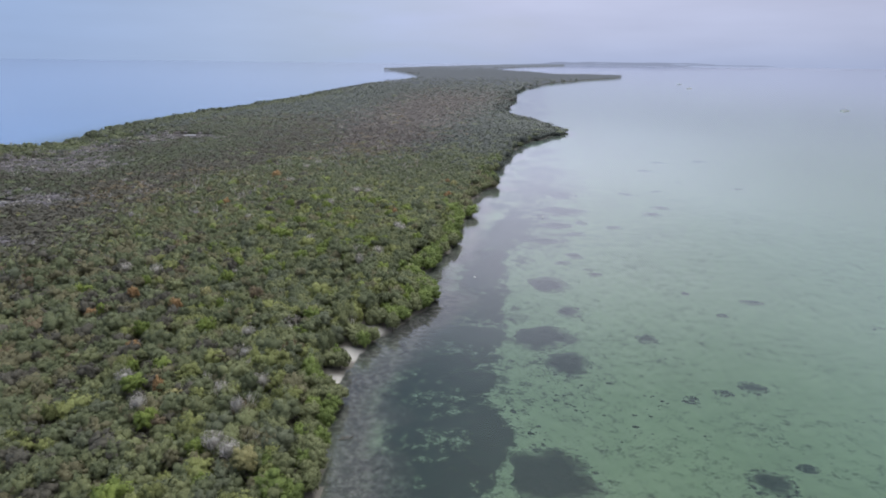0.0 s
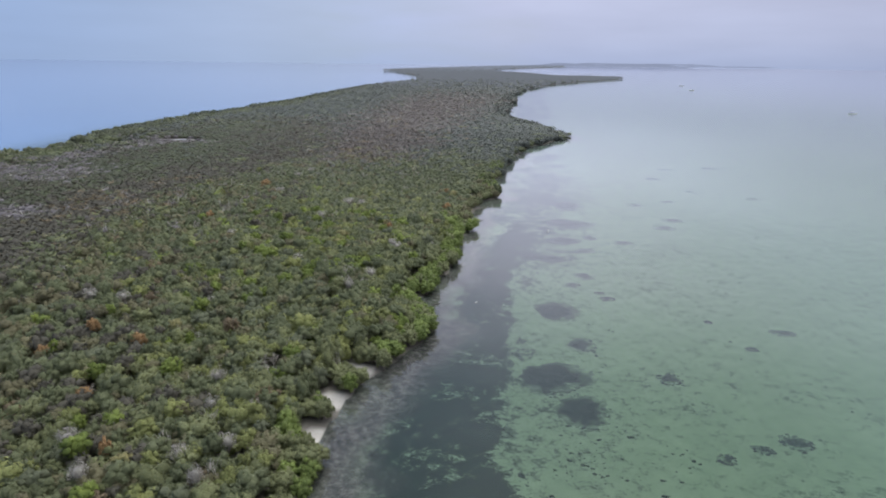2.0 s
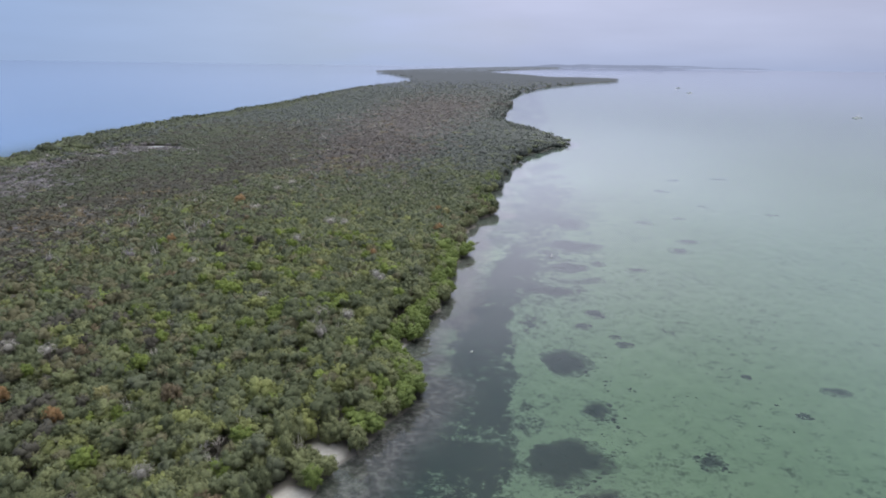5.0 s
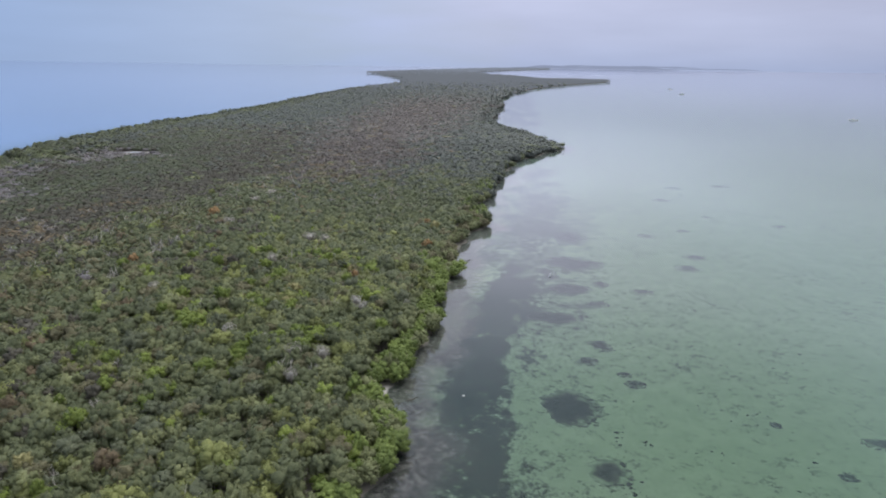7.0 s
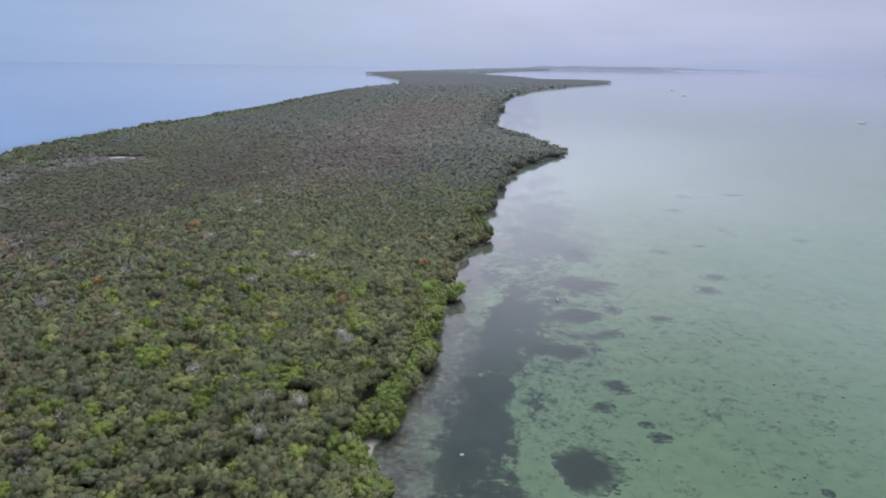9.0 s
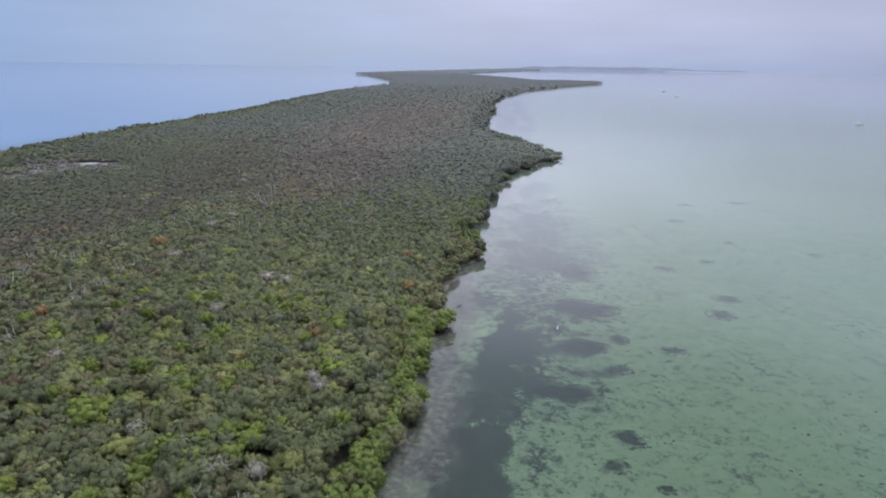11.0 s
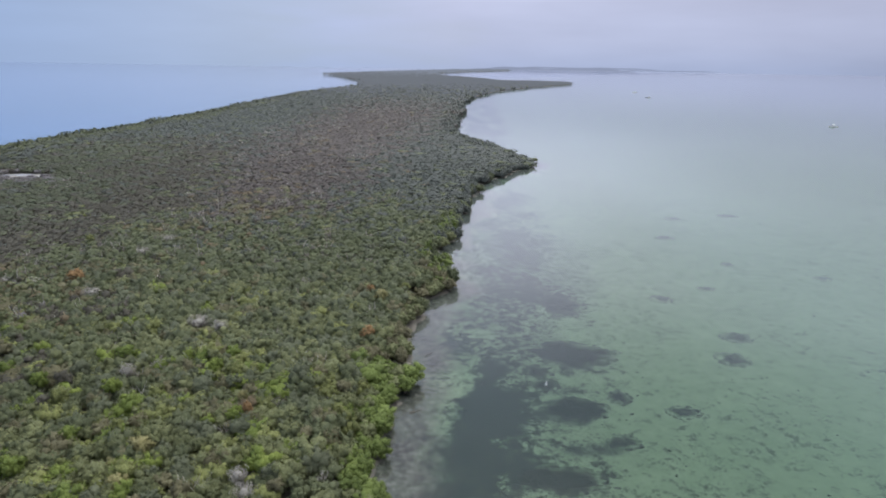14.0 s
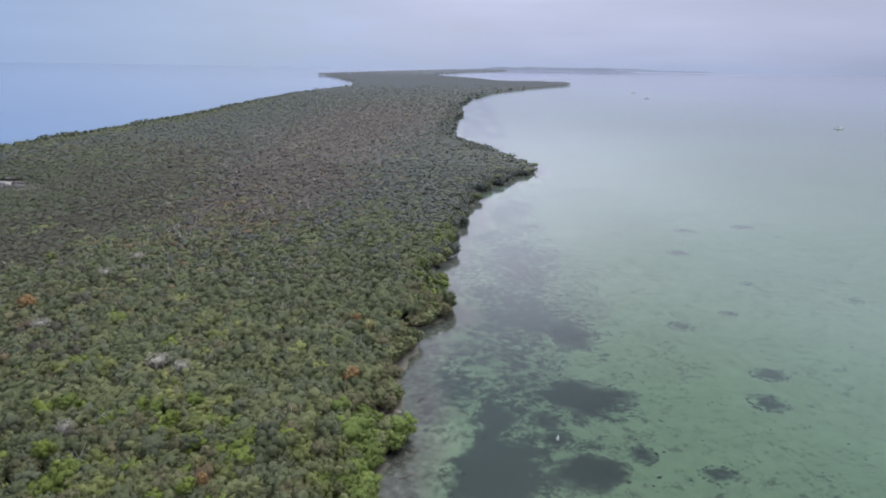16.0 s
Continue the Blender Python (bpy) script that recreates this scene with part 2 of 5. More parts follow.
def water_material():
    """Calm sea: sky gloss by Fresnel over clear green shallows; deeper and bluer off the west shore."""
    m, tr = material("sea_water")
    deep = node(tr, "ShaderNodeAttribute", attribute_name="deep").outputs["Fac"]
    cloudy = noise_at(tr, 0.012, 3.0)
    ripple = noise_at(tr, 1.7, 3.0)
    b = node(tr, "ShaderNodeBump")
    b.inputs["Strength"].default_value, b.inputs["Distance"].default_value = 0.02, 0.05
    tr.links.new(ripple, b.inputs["Height"])
    shallow = node(tr, "ShaderNodeAttribute", attribute_name="shallow").outputs["Fac"]
    clear = node(tr, "ShaderNodeBsdfTransparent", i0=mixed(tr, shallow, (0.86, 0.95, 0.905), (0.95, 0.95, 0.96)))
    turbid = node(tr, "ShaderNodeAttribute", attribute_name="turbid").outputs["Fac"]
    tint = mixed(tr, turbid, (0.013, 0.028, 0.025), (0.098, 0.152, 0.140))
    body = node(tr, "ShaderNodeBsdfDiffuse", i0=mixed(tr, deep, tint, (0.133, 0.210, 0.352)))
    haze = math_node(tr, "MULTIPLY_ADD", cloudy, 0.06)
    haze.node.inputs[2].default_value = 0.48
    haze = math_node(tr, "ADD", math_node(tr, "MULTIPLY", haze, math_node(tr, "MULTIPLY_ADD", shallow, -0.4)), math_node(tr, "MULTIPLY", turbid, 0.10))
    haze.node.inputs[0].links[0].from_node.inputs[1].links[0].from_node.inputs[2].default_value = 1.0
    haze = math_node(tr, "ADD", haze, math_node(tr, "MULTIPLY", deep, 0.75), True)
    under = node(tr, "ShaderNodeMixShader", i0=haze, i1=clear.outputs[0], i2=body.outputs[0])
    gloss = node(tr, "ShaderNodeBsdfGlossy", i0=(0.97, 0.97, 1.0, 1), i1=0.08)
    tr.links.new(b.outputs[0], gloss.inputs["Normal"])
    fresnel = node(tr, "ShaderNodeFresnel", i0=1.33)
    finish(tr, node(tr, "ShaderNodeMixShader", i0=fresnel.outputs[0], i1=under.outputs[0], i2=gloss.outputs[0]).outputs[0])
    return m


def weed_material():
    m, tr = material("seagrass_blades")
    fine, mid = noise_at(tr, 1.8, 4.0, 0.7), noise_at(tr, 0.4, 3.0)
    col = mixed(tr, fine, (0.003, 0.006, 0.005), (0.022, 0.038, 0.030))
    col = mixed(tr, math_node(tr, "MULTIPLY", mid, 0.5), col, (0.010, 0.016, 0.013))
    blades = node(tr, "ShaderNodeBsdfDiffuse", i0=col)
    fray = node(tr, "ShaderNodeAttribute", attribute_name="fray").outputs["Fac"]
    gone = math_node(tr, "ADD", fray, math_node(tr, "MULTIPLY", math_node(tr, "SUBTRACT", noise_at(tr, 0.6, 5.0, 0.65), 0.5), 2.8))
    gone = node(tr, "ShaderNodeMapRange", interpolation_type="SMOOTHSTEP", i0=gone, i1=0.0, i2=1.5).outputs[0]
    finish(tr, node(tr, "ShaderNodeMixShader", i0=gone, i1=blades.outputs[0], i2=node(tr, "ShaderNodeBsdfTransparent").outputs[0]).outputs[0])
    return m


def plain_material(name, color, rough=0.4, metal=0.0, grime=0.25):
    m, tr = material(name)
    n = noise_at(tr, 6.0, 4.0)
    dark = tuple(c * (1 - grime) for c in color)
    finish(tr, principled(tr, mixed(tr, n, dark, color), rough, metal))
    return m


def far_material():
    m, tr = material("far_land_haze_glow")
    # unlit far land: haze is imitated by an even blue-grey glow
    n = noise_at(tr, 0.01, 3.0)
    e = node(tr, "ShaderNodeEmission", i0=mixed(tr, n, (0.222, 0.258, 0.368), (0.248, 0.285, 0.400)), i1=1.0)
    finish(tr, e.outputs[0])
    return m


GROUND, WATER, WEED, FAR = ground_material(), water_material(), weed_material(), far_material()
WHITE = plain_material("white_gelcoat", (0.80, 0.80, 0.78), 0.3)
DARK = plain_material("dark_rubber", (0.03, 0.03, 0.035), 0.6)
CANVAS = plain_material("blue_grey_canvas", (0.20, 0.25, 0.33), 0.8)
STEEL = plain_material("steel_tube", (0.55, 0.56, 0.58), 0.3, 1.0)
# pond tone: salt crust with the sky's reflection put into the colour
SALT_SHEEN = plain_material("salt_and_sky_sheen", (0.47, 0.48, 0.53), 0.35, 0.0, 0.35)
FOAM = plain_material("white_foam", (0.85, 0.85, 0.82), 0.7)

# ---------------------------------------------------------------- plan of the island
# east shore from south to north: out along the cape, on to the spit and round the lagoon
EAST = [(-8, -260), (-14, -60), (-21, 50), (-23, 75), (-26, 92), (-28, 108), (-26, 121), (-24, 128), (-20, 136), (-16, 146),
        (-16, 156), (-20, 169), (-17, 186), (-13, 201), (-14, 219), (-14, 228), (-10, 242), (-14, 248), (-11, 254), (-9, 282),
        (-5, 297), (-4, 310), (-6, 329), (0, 367), (6, 400), (17, 466), (40, 511), (54, 533), (25, 611), (4, 690),
        (6, 800), (15, 928), (19, 1100), (47, 1315), (98, 1511), (199, 1761), (355, 2060)]
NORTH = [(350, 2085), (272, 2180), (165, 2170), (95, 2450), (-115, 3000), (90, 3750), (400, 4500), (420, 4850), (40, 4400),
         (-330, 3300), (-475, 2720), (-400, 2600), (-255, 2100), (-195, 1600)]
WEST = [(-250, 1300), (-256, 920), (-260, 760), (-270, 655), (-283, 560), (-276, 470), (-276, 425), (-266, 410), (-272, 370),
        (-290, 340), (-300, 200), (-310, 0), (-320, -260)]
EAST_END = len(EAST)
SHORE = np.array(EAST + NORTH + WEST, float)
rng = np.random.default_rng(7)


def lattice(x, y, size, seed):
    """Smooth value noise, 0 to 1, with bumps of the given size in metres."""
    u, v = np.asarray(x) / size, np.asarray(y) / size
    i, j = np.floor(u).astype(np.int64), np.floor(v).astype(np.int64)
    a, b = u - i, v - j
    a, b = a * a * (3 - 2 * a), b * b * (3 - 2 * b)

    def value(p, q):
        h = (p * 374761393 + q * 668265263 + seed * 1442695041) & 0xFFFFFFFF
        h = ((h ^ (h >> 13)) * 1274126177) & 0xFFFFFFFF
        return ((h ^ (h >> 16)) & 0xFFFF) / 65535.0

    return (value(i, j) * (1 - a) + value(i + 1, j) * a) * (1 - b) + (value(i, j + 1) * (1 - a) + value(i + 1, j + 1) * a) * b


def inside(x, y):
    hit = np.zeros(np.shape(x), bool)
    for (x0, y0), (x1, y1) in zip(SHORE, np.roll(SHORE, -1, 0)):
        if y0 != y1:
            cross = ((y0 > y) != (y1 > y)) & (x < (x1 - x0) * (y - y0) / (y1 - y0) + x0)
            hit ^= cross
    return hit


def shore_gap(x, y, line):
    """Distance to a line of shore points."""
    best = np.full(np.shape(x), 1e9)
    for (x0, y0), (x1, y1) in zip(line[:-1], line[1:]):
        dx, dy = x1 - x0, y1 - y0
        k = np.clip(((x - x0) * dx + (y - y0) * dy) / (dx * dx + dy * dy), 0, 1)
        best = np.minimum(best, np.hypot(x - x0 - k * dx, y - y0 - k * dy))
    return best


def wobble(x, y):
    """Small bights and points along the shores."""
    amount = np.clip((np.asarray(y) - 60) / 150, 0.3, 3.2)
    lobes = (3.4 * (lattice(x, y, 16.0, 6) - 0.5) + 4.6 * (lattice(x, y, 8.0, 7) - 0.5)) * step(262, 300, np.asarray(y)) * (1 - step(560, 700, np.asarray(y)))
    return (x + lobes + amount * 2.6 * (lattice(x, y, 9.0, 3) - 0.5) + amount * 1.6 * (lattice(x, y, 3.5, 4) - 0.5),
            y + amount * 2.6 * (lattice(x, y, 9.0, 5) - 0.5))


def shore_signed(x, y):
    """Metres inland (positive) or off the shore (negative)."""
    u, v = wobble(np.asarray(x, float), np.asarray(y, float))
    d = np.minimum(shore_gap(u, v, np.vstack([SHORE, SHORE[:1]])), 1e9)
    return np.where(inside(u, v), d, -d)


def east_gap(x, y):
    return shore_gap(x, y, SHORE[:EAST_END])


def west_gap(x, y):
    return shore_gap(x, y, SHORE[EAST_END + len(NORTH) - 3:])


def step(a, b, v):
    k = np.clip((v - a) / (b - a), 0, 1)
    return k * k * (3 - 2 * k)


BEACHES = [(-27, 130.5, 3.9), (-28.6, 119, 3.8), (-28.6, 107, 3.8), (-8.0, 281.5, 2.2), (-11.4, 245.5, 2.4), (-20, 171, 2.2)]
FLATS = [(-222, 462, 15, 9), (-196, 238, 9, 5), (-266, 408, 12, 7)]


def open_ground(x, y):
    """1 on the bare beaches and mud flats, where nothing grows."""
    f = np.zeros(np.shape(x))
    for bx, by, r in BEACHES:
        f = np.maximum(f, 1 - step(0.6, 1.0, np.hypot(x - bx, y - by) / r))
    for bx, by, rx, ry in FLATS:
        f = np.maximum(f, 1 - step(0.6, 1.0, np.hypot((x - bx) / rx, (y - by) / ry) + 0.5 * (lattice(x, y, 4.0, 8) - 0.5)))
    return f


def dead_stands(x, y):
    """1 where salt has killed the wood, round the flats."""
    f = np.zeros(np.shape(x))
    for bx, by, rx, ry in ((-236, 318, 40, 30), (-190, 238, 26, 14), (-222, 450, 26, 20), (-240, 425, 22, 26), (-250, 375, 26, 30), (-165, 178, 22, 10)):
        f = np.maximum(f, np.exp(-(((x - bx) / rx) ** 2 + ((y - by) / ry) ** 2) ** 2))
    return np.clip(f * (0.6 + 0.8 * lattice(x, y, 9.0, 24)), 0, 1)


# ---------------------------------------------------------------- ground and sea
def lines(*stretches):
    out = []
    for a, b, n in stretches:
        out += list(np.linspace(a, b, n, endpoint=False))
    return np.array(out + [stretches[-1][1]])


def sheet(name, xs, ys, height, mat, fields):
    X, Y = np.meshgrid(xs, ys)
    x, y = X.ravel(), Y.ravel()
    z = height(x, y)
    nx, ny = len(xs), len(ys)
    i = np.arange((nx - 1) * (ny - 1))
    a = (i // (nx - 1)) * nx + i % (nx - 1)
    quads = np.stack([a, a + 1, a + nx + 1, a + nx], 1)
    me = mesh_from(np.stack([x, y, z], 1), np.zeros((0, 3), int), quads, None, [mat], True)
    for key, values in fields(x, y).items():
        me.attributes.new(key, "FLOAT", "POINT").data.foreach_set("value", values.astype(np.float32))
    me.name = name
    return new(name, me)


def mesh_from(verts, tris, quads, mats, materials, smooth=False):
    me = bpy.data.meshes.new("mesh")
    nt, nq = len(tris), len(quads)
    me.vertices.add(len(verts))
    me.vertices.foreach_set("co", np.asarray(verts, np.float32).ravel())
    me.loops.add(3 * nt + 4 * nq)
    me.loops.foreach_set("vertex_index", np.concatenate([np.asarray(tris, np.int32).ravel(), np.asarray(quads, np.int32).ravel()]))
    me.polygons.add(nt + nq)
    me.polygons.foreach_set("loop_start", np.concatenate([np.arange(nt) * 3, 3 * nt + np.arange(nq) * 4]).astype(np.int32))
    for m in materials:
        me.materials.append(m)
    if mats is not None:
        me.polygons.foreach_set("material_index", np.asarray(mats, np.int32))
    me.polygons.foreach_set("use_smooth", np.concatenate([np.full(nt, smooth), np.full(nq, smooth is True)]))
    me.update(calc_edges=True)
    me.validate()
    return me


def ground_height(x, y):
    s = shore_signed(x, y)
    west = west_gap(x, y) < east_gap(x, y)
    land = 0.10 + 0.30 * step(0, 5, s) + 0.12 * (lattice(x, y, 6.0, 1) - 0.5) * step(0, 3, s)
    sea = -0.04 - 0.35 * step(0, 6, -s) - np.where(west, 5.0, 0.75) * step(3, 45, -s) - 0.10 * lattice(x, y, 12.0, 2)
    return np.where(s > 0, land, sea)


# the seagrass belt along the shore: northing, its edge towards the beach, its edge towards the open flats
BELT = np.array([(60, -16, 0), (80, -17.8, 0.6), (96, -18.5, 2.6), (107, -19, 0), (118, -20, 1.5), (132, -20, 1.6), (149, -15, 2.6), (158, -14.5, 3.6),
                 (170, -12, 3), (183, -10, 3.2), (197, -8, 4), (206, -7, 7.5), (221, -3.5, 9), (238, -2, 11.5), (246, 1, 10.5), (253, 5, 10), (260, 8, 8.5)])


def blot(x, y, bx, by, rx, ry):
    return 1 - step(0.25, 1.5, np.hypot((x - bx) / rx, (y - by) / ry))


# denser meadows off the north end of the belt and bare gaps in them: place, half-widths, how dense
MEADOWS = [(6.6, 234, 7.6, 12.5, 1.1), (4.5, 217, 9.5, 12, 1.05), (-0.5, 207, 7, 7, 1.0), (7.5, 252, 3.4, 6, 1.0), (-4.8, 217, 3.4, 9, 0.7),
           (20.3, 235, 6.6, 5, 0.9), (21.7, 223, 6, 3.6, 0.75), (20, 209, 3, 3, 0.6), (-0.5, 262.5, 5, 6.5, 0.85), (31, 241, 2, 3.5, 0.5),
           (6, 281, 9, 12, 0.6), (13, 305, 14, 22, 0.58), (29, 311, 15, 20, 0.5), (25, 345, 26, 30, 0.4), (16, 270, 12, 7, 0.42)]
GAPS = [(6.2, 210.5, 2.2, 2.4), (12, 206.5, 4.5, 2), (13.5, 225, 3.2, 2.6), (6.5, 226, 2, 1.6)]


def meadow_cover(x, y):
    ragged, fine = lattice(x, y, 6.0, 41) - 0.5, lattice(x, y, 2.4, 42) - 0.5
    px, py = x + 3.2 * ragged + 1.8 * fine, y + 5.0 * (lattice(x, y, 7.0, 43) - 0.5) + 2.4 * fine
    f = np.zeros(np.shape(x))
    for bx, by, rx, ry, dense in MEADOWS:
        f = np.maximum(f, dense * (1 - step(0.55, 1.30, np.hypot((px - bx) / rx, (py - by) / ry))))
    for bx, by, rx, ry in GAPS:
        f = f * step(0.4, 1.3, np.hypot((px - bx) / rx, (py - by) / ry))
    return f * step(3, 8, -shore_signed(x, y))


def seagrass_cover(x, y):
    off = -shore_signed(x, y)
    ragged = (3.0 * (lattice(x, y, 9.0, 11) - 0.5) + 2.4 * (lattice(x, y, 3.5, 12) - 0.5)) * (1 + 1.1 * step(200, 235, y))
    inner, edge = np.interp(y, BELT[:, 0], BELT[:, 1]), np.interp(y, BELT[:, 0], BELT[:, 2])
    belt = step(-3.5, 3.5, x - inner + 1.6 * ragged) * (1 - step(-2.2 - 1.5 * step(195, 220, y), 2.8 + 2 * step(195, 220, y), x - edge + ragged)) * (1 - step(242, 270, y + 14 * (lattice(x, y, 6.0, 16) - 0.5)))
    belt = np.maximum(belt, 0.75 * blot(x + 1.5 * ragged, y + 3 * ragged, 2.5, 271.7, 5.4, 11.0))
    belt = np.maximum(belt, 0.9 * blot(x, y, 11.5, 213, 6.0, 5.0))
    belt *= 0.62 + 0.62 * lattice(x, y, 7.0, 18) - 0.25 * step(195, 225, y) * lattice(x, y, 5.0, 20)
    beyond = x - np.interp(y, (80, 150, 260, 420), (1, 2, 9, 20))
    far = step(262, 300, y) * (1 - step(14, 52, x - 0.05 * (y - 280))) * step(5, 12, off) * (0.55 + 0.6 * (lattice(x, y, 11.0, 15) - 0.35))
    flecks = 0.15 + 0.20 * np.exp(-np.maximum(beyond, 0) / 26) + 0.16 * (lattice(x, y, 15.0, 13) - 0.4) + 0.18 * (lattice(x, y, 4.5, 14) - 0.5)
    flecks = np.where(beyond < 0, 0.20 + 0.3 * (lattice(x, y, 6.0, 19) - 0.4), flecks)
    flecks = flecks + (0.15 + 0.12 * step(225, 250, y)) * np.exp(-((x - 6) / 15) ** 2) * step(185, 215, y)
    mottle = 0.30 * step(0.5, 0.75, lattice(x * 0.7, y, 4.0, 35)) * step(0.35, 0.6, lattice(x, y, 18.0, 36)) * np.exp(-np.maximum(beyond, 0) / 22) * step(0, 3, beyond)
    return np.clip(np.maximum(belt, np.maximum(far, flecks + mottle)), 0, 1.2)


def ground_fields(x, y):
    s = shore_signed(x, y)
    litter = (1 - open_ground(x, y)) * (1 - 0.2 * dead_stands(x, y))
    rubble = (1 - step(6, 14, -s + 6 * (lattice(x, y, 7.0, 17) - 0.5) + 2 * step(205, 230, y))) * (0.8 + 0.2 * lattice(x, y, 5.0, 16))
    return {"seagrass": seagrass_cover(x, y), "meadow": meadow_cover(x, y), "litter": litter, "rubble": np.clip(rubble, 0, 1)}


ground = sheet("ground", lines((-4950, -420, 20), (-420, -44, 60), (-44, 46, 91), (46, 130, 43), (130, 480, 45), (480, 4950, 20)),
               lines((-4950, -60, 8), (-60, 66, 12), (66, 320, 170), (320, 700, 76), (700, 2400, 50), (2400, 4950, 16)),
               ground_height, GROUND, ground_fields)
tagged(ground, "sandy seabed and low mangrove island floor with leaf litter", "ground", kind="structure")


def water_fields(x, y):
    off = -shore_signed(x, y)
    west = west_gap(x, y) < east_gap(x, y)
    return {"turbid": np.maximum(step(20, 110, x) * step(-40, 60, y), 0.6 * step(230, 420, y)), "shallow": np.where(west, 0, 1 - step(5, 14, off)), "deep": np.where(west, step(5, 60, off), 0.35 * step(250, 1200, x + 0.25 * (y - 600)))}


sea = sheet("water", lines((-4950, -420, 20), (-420, -50, 25), (-50, 70, 48), (70, 480, 25), (480, 4950, 20)), lines((-4950, 0, 12), (0, 60, 6), (60, 420, 110), (420, 1400, 60), (1400, 4950, 30)),
            lambda x, y: np.zeros(len(x)), WATER, water_fields)
tagged(sea, "calm shallow sea, green over sand and blue off the west shore", "sea", kind="structure")


def salt_pond(x, y, rx, ry, seed):
    """A shallow pale pool on the mud flat, with a ragged edge; its colour includes reflected sky."""
    r = np.random.default_rng(seed)
    sides = 40
    ang = np.arange(sides) * 2 * math.pi / sides
    edge = 1 + sum(r.uniform(0.05, 0.16) * np.cos(k * ang + r.uniform(0, 6.28)) for k in (2, 3, 5, 8))
    low = np.stack([rx * edge * np.cos(ang), ry * edge * np.sin(ang), np.full(sides, -0.35)], 1)
    high = low * np.array([0.97, 0.97, 0]) + np.array([0, 0, 0.14])
    verts = np.vstack([low, high, [[0, 0, 0.14]]])
    nxt = (np.arange(sides) + 1) % sides
    i = np.arange(sides)
    me = mesh_from(verts, np.stack([np.full(sides, 2 * sides), sides + i, sides + nxt], 1), np.stack([i, nxt, sides + nxt, sides + i], 1), None, [SALT_SHEEN])
    ob = new("salt_pond", me)
    ob.matrix_basis = pose(x, y, 0.42)
    tagged(ob, "pale shallow salt pond on the mud flat among dead trees", "pond", kind="structure")


for row in ((-224, 466, 5.2, 3.0, 77), (-213, 460.5, 2.6, 1.4, 78), (-231.5, 464, 2.4, 1.4, 79), (-196, 238, 3.0, 2.0, 80)):
    salt_pond(*row)

# ---------------------------------------------------------------- foliage pieces
def rot_frames(normals, spin):
    """Two axes across each normal, turned by spin."""
    ref = np.where(np.abs(normals[:, 2:3]) < 0.9, np.array([[0, 0, 1.0]]), np.array([[1.0, 0, 0]]))
    a = np.cross(normals, ref)
    a /= np.linalg.norm(a, axis=1, keepdims=True)
    b = np.cross(normals, a)
    c, s = np.cos(spin)[:, None], np.sin(spin)[:, None]
    return a * c + b * s, b * c - a * s


def dome(r, mid, size, low, sides, flat, rough=(0.80, 1.18)):
    """A rough little dome: a tip and two rings."""
    ring = np.arange(sides) * 2 * math.pi / sides + r.uniform(0, 6.28)
    way = np.vstack([[(0, 0, 1.0)],
                     np.stack([0.78 * np.cos(ring), 0.78 * np.sin(ring), np.full(sides, 0.58)], 1),
                     np.stack([0.95 * np.cos(ring + 0.6), 0.95 * np.sin(ring + 0.6), np.full(sides, -low)], 1)])
    pts = way * size * r.uniform(*rough, (2 * sides + 1, 1)) * np.array([1, 1, flat]) + mid
    tris = []
    for i in range(sides):
        j = (i + 1) % sides
        tris += [(0, 1 + i, 1 + j), (1 + i, 1 + sides + i, 1 + j), (1 + j, 1 + sides + i, 1 + sides + j)]
    return pts, tris, way


def unit(v):
    return v / np.maximum(np.linalg.norm(v, axis=1, keepdims=True), 1e-6)


